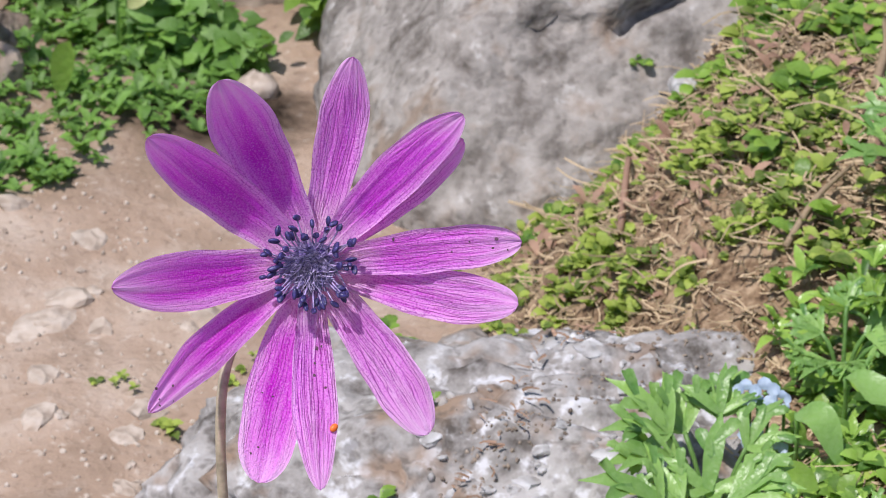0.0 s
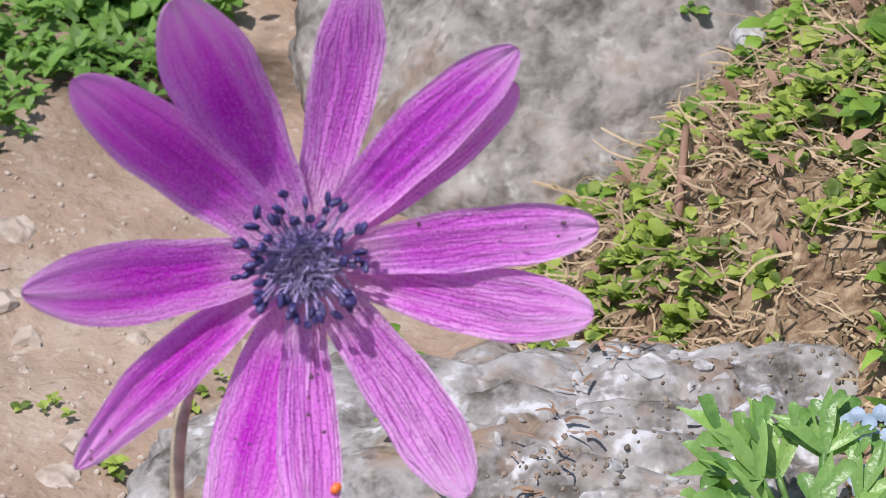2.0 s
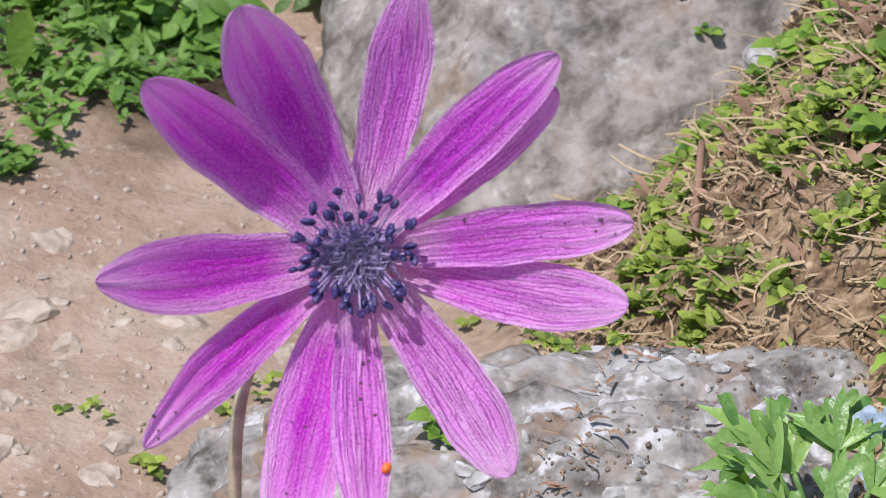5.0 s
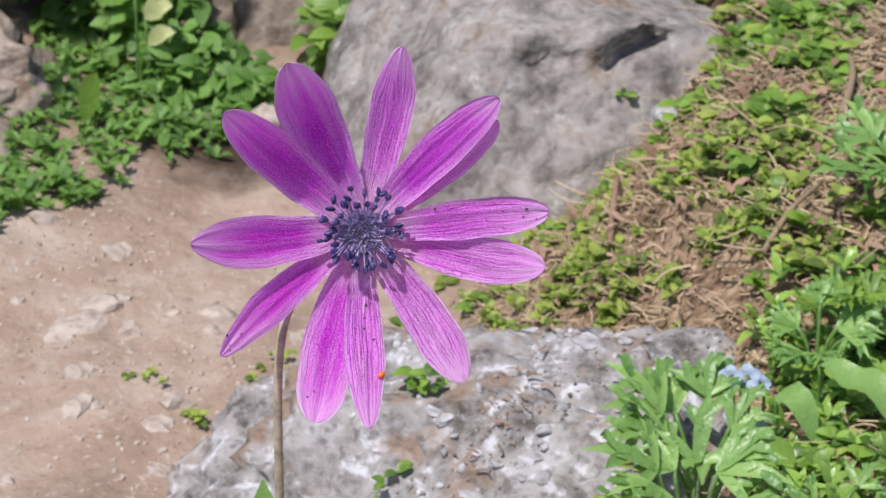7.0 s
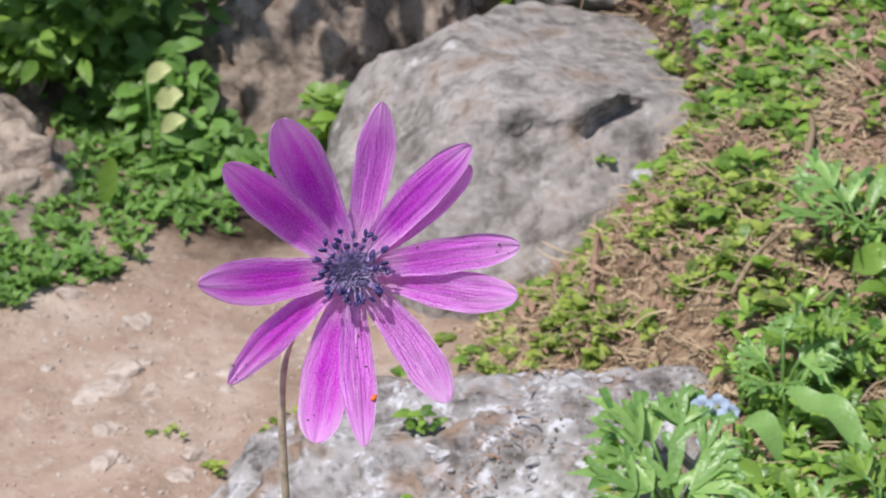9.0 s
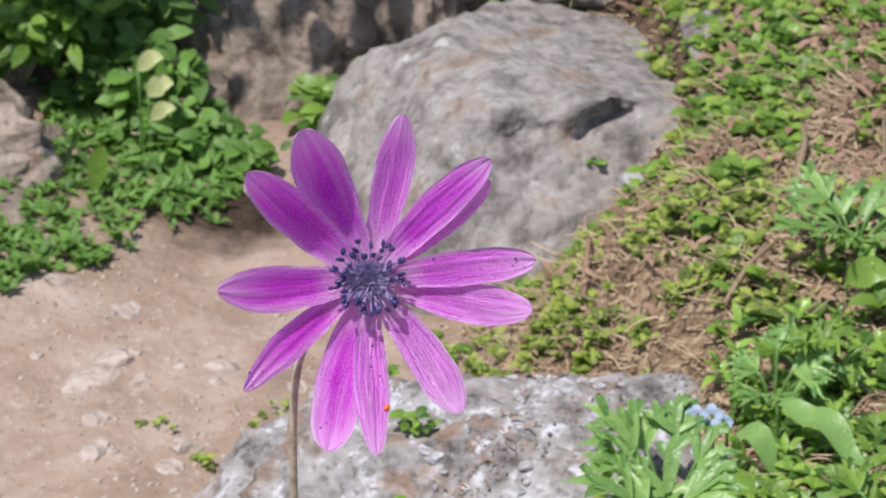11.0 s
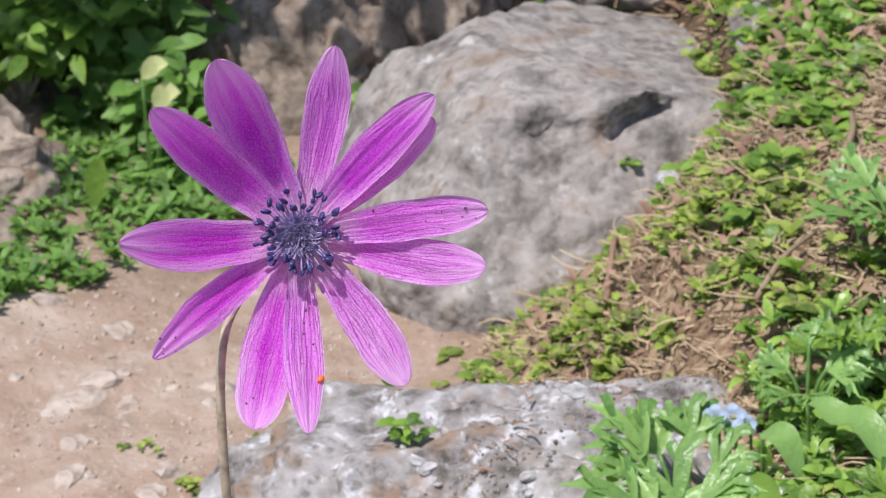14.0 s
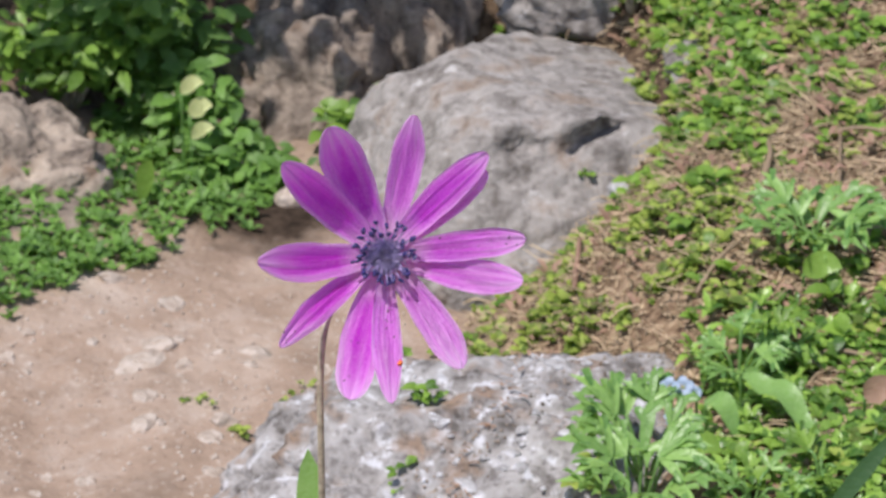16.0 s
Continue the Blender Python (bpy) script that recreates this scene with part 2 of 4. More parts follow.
DEAD = leaf_material("leaf_dead", (0.16, 0.085, 0.055), (0.40, 0.245, 0.17), (0.44, 0.3, 0.22), 0.7, 0.1)

# ---------------------------------------------------------------- mesh helpers


def obj(name, bm, material, smooth=True):
    me = bpy.data.meshes.new(name)
    bm.to_mesh(me)
    bm.free()
    me.materials.append(material)
    if smooth:
        me.polygons.foreach_set("use_smooth", [True] * len(me.polygons))
    return new(name, me)


def part(name, bm, material, parent, label=""):
    ob = obj(name, bm, material)
    ob.parent = parent
    return tagged(ob, label)


def from_lists(name, verts, faces, material, smooth=True):
    me = bpy.data.meshes.new(name)
    me.from_pydata(verts, [], faces)
    me.materials.append(material)
    if smooth:
        me.polygons.foreach_set("use_smooth", [True] * len(me.polygons))
    return new(name, me)


def step(a, b, x):
    t = min(1.0, max(0.0, (x - a) / (b - a)))
    return t * t * (3 - 2 * t)


def bez(pts, n):
    """A smooth curve of n points through the given ones (Catmull-Rom)."""
    p = [Vector(q) for q in pts]
    p = [2 * p[0] - p[1]] + p + [2 * p[-1] - p[-2]]
    out = []
    for k in range(n):
        s = k / (n - 1) * (len(p) - 3)
        i = min(int(s), len(p) - 4)
        t = s - i
        a, b, c, d = p[i : i + 4]
        out.append(0.5 * ((2 * b) + (c - a) * t + (2 * a - 5 * b + 4 * c - d) * t * t + (3 * b - a - 3 * c + d) * t**3))
    return out


def tube(bm, pts, radius, sides=6, taper=1.0):
    """A round stalk along the points."""
    rings = []
    for k, p in enumerate(pts):
        d = (pts[min(k + 1, len(pts) - 1)] - pts[max(k - 1, 0)]).normalized()
        s = d.cross(Vector((0.13, 0.31, 0.94))).normalized()
        u = s.cross(d)
        r = radius * (1 + (taper - 1) * k / (len(pts) - 1))
        rings.append([bm.verts.new(p + r * (math.cos(a) * s + math.sin(a) * u)) for a in (2 * math.pi * j / sides for j in range(sides))])
    for a, b in zip(rings, rings[1:]):
        for j in range(sides):
            bm.faces.new((a[j], a[(j + 1) % sides], b[(j + 1) % sides], b[j]))
    bm.faces.new(rings[-1])
    bm.faces.new(rings[0][::-1])


def blade(verts, faces, pts, up, width, profile, fold=0.25):
    """A leaf blade along pts, folded a little at its midrib."""
    n0 = len(verts)
    n = len(pts)
    for k, p in enumerate(pts):
        d = (pts[min(k + 1, n - 1)] - pts[max(k - 1, 0)]).normalized()
        side = d.cross(up).normalized()
        lift = side.cross(d)
        w = width * 0.5 * profile(k / (n - 1))
        verts += [p - side * w + lift * w * fold, p.copy(), p + side * w + lift * w * fold]
    for k in range(n - 1):
        a = n0 + 3 * k
        faces += [(a, a + 1, a + 4, a + 3), (a + 1, a + 2, a + 5, a + 4)]


def oval(s):
    return max(0.06, math.sin(math.pi * min(1, max(0, s)) ** 0.85) ** 0.8)


def lance(s):
    return max(0.05, (0.45 + 0.55 * math.sin(math.pi * min(1, s * 1.1))) * (1 - s**4))


# ---------------------------------------------------------------- ground


def height(x, y):
    """The lie of the land: a trodden path, a bank beside it, a slope behind."""
    xs = x - 0.024 * step(0.21, 0.09, y) - 0.034 * step(0.15, 0.26, y)
    h = 0.008 + (0.062 - 0.015 * step(0.145, 0.09, y)) * step(0.0, 0.085, xs) + 0.1 * max(0.0, min(xs, 0.6) - 0.085)
    if y < 0.02:
        h = 0.008 + (h - 0.008) * step(-0.25, 0.02, y)
    left = step(-0.05, -0.16, x) * 0.012 * step(0.1, 0.25, y)
    back = 0.85 * max(0.0, min(y, 0.9) - 0.37) * (0.6 + 0.4 * step(-0.3, 0.1, x))
    near = 1.0 if abs(x) < 1 and abs(y) < 1.2 else 0.0
    v = Vector((x, y, 0))
    bumps = 0.0035 * noise.noise(v * 22) + 0.0014 * noise.noise(v * 70)
    bumps += 0.003 * step(0.02, 0.08, x) * noise.noise(v * 60 + Vector((5, 1, 0)))
    return h + left + back + bumps * near


def build_ground():
    near = [k * 0.0022 - 0.22 for k in range(201)]
    ys = [k * 0.0022 - 0.02 for k in range(201)]
    far = [0.3, 0.4, 0.55, 0.8, 1.2, 2, 4, 9, 20, 60, 200, 600]
    xs = [-f for f in reversed(far)] + near + far
    ys = [-f for f in reversed([0.06, 0.12, 0.2, 0.3, 0.45, 0.7] + far[4:])] + ys + [0.45, 0.5, 0.56, 0.64, 0.74, 0.84, 0.9, 0.95] + far[4:]
    verts = [(x, y, height(x, y)) for y in ys for x in xs]
    w = len(xs)
    faces = [(j * w + i, j * w + i + 1, j * w + w + i + 1, j * w + w + i) for j in range(len(ys) - 1) for i in range(w - 1)]
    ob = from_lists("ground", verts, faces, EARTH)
    tagged(ob, "trodden brown earth path beside a bank of humus and dead stalks", "ground", kind="structure")


build_ground()

# ---------------------------------------------------------------- rocks


def boulder(name, centre, radii, material, label, seed, rough=0.16, square=2.6, detail=5, carve=None, turn=0.0, group="", crevice=0.0, cells=2.4, cuts=()):
    bm = bmesh.new()
    bmesh.ops.create_icosphere(bm, subdivisions=detail, radius=1)
    c, off = Vector(centre), Vector((seed * 3.7, seed * 1.3, seed * 2.1))
    spin = Matrix.Rotation(radians(turn), 3, "Z")
    for v in bm.verts:
        d = v.co.normalized()
        r = sum(abs(a) ** square for a in d) ** (-1 / square)
        q = d * r
        for nx, ny, nz, far in cuts:
            face = Vector((nx, ny, nz)).normalized()
            over = q.dot(face) - far
            if over > 0:
                q = q - face * over * 0.88
        n = noise.fractal(q * 1.3 + off, 0.9, 2.0, 4) * rough
        n += noise.ridged_multi_fractal(q * 2.2 + off, 0.9, 2.1, 4, 1.0, 2.0) * rough * 0.18
        n += 0.03 * noise.noise(q * 9 + off) + 0.012 * noise.noise(q * 22 + off)
        if crevice:
            warp = q + 0.25 * Vector((noise.noise(q * 3 + off), noise.noise(q * 3 - off), 0))
            near = noise.voronoi(warp * cells + off)[0]
            n -= crevice * math.exp(-(near[1] - near[0]) / 0.10) - crevice * 0.25 * noise.cell(warp * cells + off)
        q = q * (1 + n)
        q = spin @ Vector((q.x * radii[0], q.y * radii[1], q.z * radii[2]))
        if carve:
            q = carve(q + c) - c
        v.co = q
    ob = obj(name, bm, material)
    ob.location = c
    return tagged(ob, label, "rock", group)


def carve_crack(p):
    """The long gaping crack across the boulder's face, under an overhanging lip."""
    x = p.x
    gape = step(0.053, 0.068, x) * step(0.077, 0.073, x)
    fork = step(0.034, 0.042, x) * step(0.049, 0.044, x)
    wide = 0.0007 + 0.0016 * gape + 0.0003 * fork
    line = 0.2582 + 0.30 * max(0.0, x - 0.058) - 0.34 * max(0.0, 0.042 - x) + 0.0005 * math.sin(x * 620)
    mask = step(0.026, 0.034, x) * step(0.080, 0.075, x) * step(0.030, 0.040, p.z)
    gap = math.exp(-(((p.y - line) / wide) ** 4))
    lip = math.exp(-(((p.y - line - wide - 0.0030) / 0.0032) ** 2))
    deep = 0.0024 + 0.0070 * gape + 0.0003 * fork
    return p + mask * (Vector((0, 0.72, -0.69)) * deep * gap + Vector((0, -1, 0.25)) * lip * (0.0026 + 0.0034 * gape + 0.0004 * fork))


boulder("boulder", (0.052, 0.303, 0.0), (0.072, 0.085, 0.066), ROCK_GREY, "large weathered grey limestone boulder with a dark crack", 3, 0.06, 2.6, 6, carve_crack, crevice=0.012, cells=1.9, cuts=((0.22, 0.25, 1.0, 0.83), (-0.75, -0.35, 0.6, 0.98), (0.1, -0.95, 0.55, 0.86), (-0.5, 0.6, 0.75, 0.99)))
boulder("boulder", (0.044, 0.086, -0.002), (0.094, 0.060, 0.056), ROCK_PALE, "low pale limestone rock with white lichen in the earth", 8, 0.12, 2.4, 6, crevice=0.07, cells=3.2)
boulder("boulder", (-0.030, 0.395, 0.012), (0.036, 0.035, 0.040), ROCK_TAN, "tan rock lying in dappled shade behind the path", 5, 0.24, 2.8, 5, crevice=0.2, cells=1.5, cuts=((-0.3, -0.8, 0.5, 0.8), (0.6, -0.6, 0.5, 0.85), (-0.7, -0.2, 0.7, 0.85)))
boulder("boulder", (0.006, 0.410, 0.020), (0.026, 0.03, 0.045), ROCK_TAN, "dark shaded rock wedged behind the boulder", 9, 0.24, 2.8, 5, crevice=0.2, cells=1.6, cuts=((-0.4, -0.8, 0.4, 0.8), (0.5, -0.6, 0.6, 0.85)))
boulder("boulder", (0.068, 0.405, 0.052), (0.032, 0.025, 0.020), ROCK_GREY, "grey rock above the big boulder", 12, 0.18, 2.6, 5)
boulder("boulder", (0.108, 0.312, 0.056), (0.013, 0.022, 0.013), ROCK_GREY, "small grey rock between the boulder and the green bank", 31, 0.2, 2.6, 4, crevice=0.1, cells=1.8)
boulder("boulder", (-0.141, 0.318, 0.000), (0.036, 0.03, 0.034), ROCK_TAN, "grey-brown rock half covered by grass at the path", 15, 0.28, 2.8, 5, crevice=0.13, cells=1.7)
boulder("boulder", (-0.132, 0.275, 0.006), (0.024, 0.018, 0.014), ROCK_TAN, "flat tan stone in the grass", 18, 0.16, 2.6, 4)

# ---------------------------------------------------------------- the flower
MM = 0.001
flower = new("anemone_flower")
flower.matrix_world = pose(0, -0.07, 0.176, 63, 0, 0)
tagged(flower, "violet anemone in full bloom with navy stamens on a brown stem", "flower")


def petal_width(s, blunt):
    """Half-width along a petal, from its narrow claw to the rounded tip."""
    if s < 0.66:
        return 0.38 + 0.62 * step(-0.25, 0.60, s)
    q = (s - 0.66) / 0.34
    return max(0.0, 1 - q**blunt) ** 0.52


def petal(tip, width, cup, roll=0.0, bend=0.0, layer=0.0, blunt=2.2, notch=0.0, crease=0.0, seed=0, curl=0.35, pigment_shade=0.5):
    """One petal from the heart to tip (right, up, towards the light, in mm)."""
    rnd = random.Random(seed)
    tip = Vector((tip[0] * (1 - tip[2] / 540), tip[1] * (1 - tip[2] / 540), tip[2])) * MM
    axis = Vector((tip.x, tip.y, 0)).normalized()
    side = Vector((-axis.y, axis.x, 0))
    length = Vector((tip.x, tip.y)).length
    r0 = 2.2 * MM
    rows, cols = 30, 17
    bm = bmesh.new()
    uv = bm.loops.layers.uv.new("UVMap")
    grid, coords = [], {}
    ph = rnd.uniform(0, 6)
    for i in range(rows):
        s = i / (rows - 1)
        s = 1 - (1 - s) ** 1.35
        w = 0.465 * width * MM * petal_width(s, blunt)
        w *= 1 + 0.03 * math.sin(9 * s + ph) + 0.02 * math.sin(23 * s + ph * 2)
        along = r0 + (length - r0) * s
        z0 = -3.2 * MM + (tip.z + 3.2 * MM) * (s**1.25) + cup * MM * math.sin(math.pi * s)
        row = []
        for j in range(cols):
            t = j / (cols - 1) * 2 - 1
            x = along - notch * MM * math.exp(-((t / 0.25) ** 2)) * step(0.9, 1.0, s)
            y = t * w + bend * MM * math.sin(math.pi * s * 0.9)
            z = z0 + layer * MM + curl * w * t * t * (1.2 - s) + math.tan(radians(roll)) * t * w * step(0.05, 0.4, s)
            z += 0.16 * MM * math.sin(t * 8 + ph) * step(0.1, 0.4, s) + 0.12 * MM * math.sin(t * 17 + s * 6 + ph)
            z += 0.28 * MM * math.sin(7 * s + t * 2 + ph)
            if crease:
                z -= crease * MM * math.exp(-(((t + 0.35) / 0.2) ** 2)) * step(0.1, 0.5, s)
            v = bm.verts.new(axis * x + side * y + Vector((0, 0, z)))
            coords[v] = (s, j / (cols - 1))
            row.append(v)
        grid.append(row)
    for a, b in zip(grid, grid[1:]):
        for j in range(cols - 1):
            f = bm.faces.new((a[j], b[j], b[j + 1], a[j + 1]))
            for loop in f.loops:
                loop[uv].uv = coords[loop.vert]
    ob = part("petal", bm, PETAL, flower)
    ob.data.attributes.new("pigment_shade", "FLOAT", "POINT").data.foreach_set("value", [pigment_shade] * len(ob.data.vertices))
    return ob


# left petals coloured deeper for their shade, lower right ones paler for sunlight
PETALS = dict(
    west=petal((-32.7, -2.4, 24.5), 10.8, -3.6, 4, 0.9, 0.5, 1.3, seed=1, pigment_shade=0.95),
    north_west=petal((-26.6, 23.2, 24.5), 10.4, -3.4, -6, 0.2, 1.2, 1.5, seed=2, pigment_shade=0.85),
    north_dark=petal((-14.7, 32.9, 21.5), 12.2, -3.0, -6, 0.3, -0.5, 2.2, seed=3, pigment_shade=0.9),
    north=petal((7.0, 35.9, 5.0), 9.0, -1.6, 8, -0.6, 0.2, 1.7, seed=4, pigment_shade=0.45),
    north_east=petal((26.2, 26.3, 6.0), 8.8, -1.0, 10, 0.8, 1.0, 1.9, seed=5, pigment_shade=0.85),
    north_east_under=petal((26.0, 21.9, 3.6), 8.6, -0.8, 4, 0.4, -0.9, 2.2, seed=12, pigment_shade=0.4),
    east=petal((36.0, 4.7, 1.5), 8.4, -0.6, 6, 0.1, 0.9, 2.2, seed=6, pigment_shade=0.55),
    south_east=petal((35.6, -5.7, 1.0), 9.2, -0.4, -6, -1.3, -0.4, 2.4, seed=7, pigment_shade=0.5),
    south_east_low=petal((20.4, -28.6, 1.5), 9.4, -0.6, -10, 0.8, 0.1, 2.5, 1.1, seed=8, pigment_shade=0.25),
    south=petal((2.8, -38.0, 6.2), 8.2, -1.4, 2, -0.6, 0.9, 1.4, seed=9, pigment_shade=0.35),
    south_west_low=petal((-7.9, -37.2, 4.6), 11.2, -1.8, 4, -0.8, 0.0, 3.0, seed=10, pigment_shade=0.95),
    south_west=petal((-26.1, -24.8, 18.5), 7.6, -3.0, -20, -1.2, 0.5, 1.2, crease=0.9, seed=11, pigment_shade=0.8),
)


def build_heart():
    """The bristly dome of styles and the ring of stamens."""
    rnd = random.Random(21)
    bm = bmesh.new()
    bmesh.ops.create_uvsphere(bm, u_segments=28, v_segments=16, radius=1)
    for v in bm.verts:
        v.co = Vector((v.co.x * 3.6, v.co.y * 3.6, v.co.z * 3.6 - 0.8)) * MM * (1 + 0.1 * noise.noise(v.co * 5))
    part("pistil_dome", bm, DOME, flower, "dark violet dome of pistils")
    verts, faces = [], []
    for k in range(760):
        a = rnd.uniform(0, 2 * math.pi)
        q = math.sqrt(rnd.random())
        el = math.acos(q * 0.97)
        d = Vector((math.cos(a) * math.cos(el), math.sin(a) * math.cos(el), math.sin(el)))
        base = Vector((d.x * 3.3, d.y * 3.3, d.z * 3.4 - 0.8))
        swirl = Vector((-d.y, d.x, 0)) * rnd.uniform(-1.2, 1.8) + Vector((rnd.uniform(-1.3, 1.5), rnd.uniform(-1.7, 0.6), rnd.uniform(-0.4, 0.3)))
        ln = rnd.uniform(1.0, 2.3)
        pts = [base, base + d * ln * 0.45 + swirl * 0.35 * ln, base + d * ln * 0.6 + swirl * 0.9 * ln]
        pts = [p * MM for p in bez(pts, 4)]
        blade(verts, faces, pts, d.cross(swirl + Vector((0.01, 0.02, 0.03))).normalized(), rnd.uniform(0.26, 0.52) * MM, lambda s: 1 - 0.6 * s, 0.4)
    st = from_lists("style_tuft", verts, faces, STYLE)
    st.parent = flower
    tagged(st, "fine violet styles in a tousled tuft", kind="stuff")
    # one anther shape, two fat lobes with a groove between them
    bm = bmesh.new()
    bmesh.ops.create_uvsphere(bm, u_segments=12, v_segments=9, radius=1)
    for v in bm.verts:
        groove = 1 - 0.32 * math.exp(-((v.co.y / 0.28) ** 2)) * (1 if v.co.z > 0 else 0.4)
        v.co = Vector((v.co.x * 1.0, v.co.y * 0.52, v.co.z * 0.48 * groove)) * MM
    anther = bpy.data.meshes.new("anther")
    bm.to_mesh(anther)
    bm.free()
    anther.materials.append(ANTHER)
    anther.polygons.foreach_set("use_smooth", [True] * len(anther.polygons))
    count = 60
    for k in range(count):
        a = 2 * math.pi * (k * 0.381966) + rnd.uniform(-0.12, 0.12)
        reach = rnd.choice((4.8, 5.5, 6.2, 6.8, 7.3, 7.9)) + rnd.uniform(-0.3, 0.3)
        if -0.6 < math.cos(a) and math.sin(a) < -0.2:
            reach *= 0.93
        lift = rnd.uniform(2.2, 5.2) - 0.2 * (reach - 5)
        d = Vector((math.cos(a), math.sin(a), 0))
        tan = Vector((-d.y, d.x, 0)) * rnd.uniform(-1.6, 1.6)
        top = d * reach + tan + Vector((0, 0, lift))
        pts = bez([d * 3.4 + Vector((0, 0, -1.6)), d * (reach * 0.62) + tan * 0.3 + Vector((0, 0, lift * 0.55 - 0.4)), top], 7)
        bm = bmesh.new()
        tube(bm, [p * MM for p in pts], 0.19 * MM, 5, 0.7)
        stamen = part("stamen", bm, FILAMENT, flower)
        an = new("anther", anther)
        an.parent = stamen
        dirn = (pts[-1] - pts[-3]).normalized()
        m = dirn.to_track_quat("X", "Z").to_matrix().to_4x4()
        an.matrix_local = Matrix.Translation((top + dirn * 0.35) * MM) @ m @ Matrix.Rotation(rnd.uniform(-1.4, 1.4), 4, "X") @ Matrix.Rotation(rnd.uniform(-1.1, 1.1), 4, "Z") @ Matrix.Diagonal((*(rnd.uniform(0.8, 1.2) for _ in range(3)), 1))


build_heart()


def build_stem():
    inv = flower.matrix_world.inverted()
    foot = Vector((-0.0168, -0.066, height(-0.0168, -0.066) - 0.004))
    knee = flower.matrix_world @ Vector((-0.0158, -0.026, -0.010))
    pts = [Vector((0, 0, -0.0042)), Vector((-0.004, -0.002, -0.0085)), Vector((-0.0115, -0.0105, -0.011)), inv @ knee]
    for q in (0.35, 0.7, 1.0):
        pts.append(inv @ (knee.lerp(foot, q) + Vector((0.0006 * math.sin(q * 5), 0, 0))))
    bm = bmesh.new()
    tube(bm, bez(pts, 46), 0.00085, 12, 1.15)
    part("stem", bm, STEM, flower, "slender hairy brown-green stem")
    # a broad blade that hugs the lower stem
    verts, faces = [], []
    p0 = foot + Vector((0.0, -0.030, 0.004))
    line = bez([p0, p0 + Vector((-0.0006, 0.012, 0.060)), p0 + Vector((-0.0026, 0.030, 0.107))], 24)
    line = [inv @ p for p in line]
    blade(verts, faces, line, (inv.to_3x3() @ Vector((0.25, -1.0, 0.1))).normalized(), 0.0080, lambda s: max(0.04, (1 - s**22) * (0.8 + 0.2 * math.sin(2.6 * s))), 0.2)
    lf = from_lists("leaf", verts, faces, FRESH)
    lf.parent = flower
    tagged(lf, "pale green blade beside the stem")


build_stem()


def on_petal(ob, x, y):
    """The place and normal on a petal's face (mm, in the flower's own frame)."""
    hit, at, nor, _ = ob.ray_cast(Vector((x * MM, y * MM, 0.05)), Vector((0, 0, -1)))
    return (at, nor) if hit else (Vector((x * MM, y * MM, 0.003)), Vector((0, 0, 1)))


def build_bead():
    bm = bmesh.new()
    bmesh.ops.create_uvsphere(bm, u_segments=14, v_segments=10, radius=1)
    for v in bm.verts:
        v.co = Vector((v.co.x * 0.62, v.co.y * 0.85, v.co.z * 0.5)) * MM
    ob = obj("insect_egg", bm, ORANGE)
    at, nor = on_petal(PETALS["south"], 4.4, -27.4)
    ob.matrix_world = flower.matrix_world @ Matrix.Translation(at + nor * 0.0003) @ nor.to_track_quat("Z", "Y").to_matrix().to_4x4() @ pose(0, 0, 0, 0, 0, 12)
    tagged(ob, "tiny shiny orange egg stuck on a lower petal", "insect egg")


build_bead()


def build_specks():
    """Dark specks of dirt and pollen on the petals."""
    bm = bmesh.new()
    bmesh.ops.create_icosphere(bm, subdivisions=2, radius=1)
    for v in bm.verts:
        v.co = v.co * (1 + 0.35 * noise.noise(v.co * 2)) * 0.00022
        v.co.z *= 0.4
    me = bpy.data.meshes.new("speck")
    bm.to_mesh(me)
    bm.free()
    me.materials.append(SPECK)
    rnd = random.Random(77)
    marks = [("east", 27.0, 4.4), ("east", 31.0, 3.4), ("east", 33.5, 3.2), ("east", 31.6, 5.0), ("east", 14.0, 4.6), ("east", 24.0, 2.6)]
    marks += [("south_west_low", -8.0, -22.0), ("south_west_low", -6.2, -22.6), ("south_west_low", -9.6, -32.0), ("south_west_low", -8.4, -31.0)]
    marks += [("south", rnd.uniform(0.5, 3.5), rnd.uniform(-25, -12)) for _ in range(8)] + [("south_west", -22 + rnd.uniform(-3, 3), -21 + rnd.uniform(-2, 2)) for _ in range(5)]
    for name, x, y in marks:
        at, nor = on_petal(PETALS[name], x, y)
        ob = new("speck", me)
        ob.parent = PETALS[name]
        s = rnd.uniform(0.6, 1.3)
        ob.matrix_local = Matrix.Translation(at) @ nor.to_track_quat("Z", "Y").to_matrix().to_4x4() @ Matrix.Diagonal((s, s * rnd.uniform(0.7, 1.6), s, 1))


build_specks()

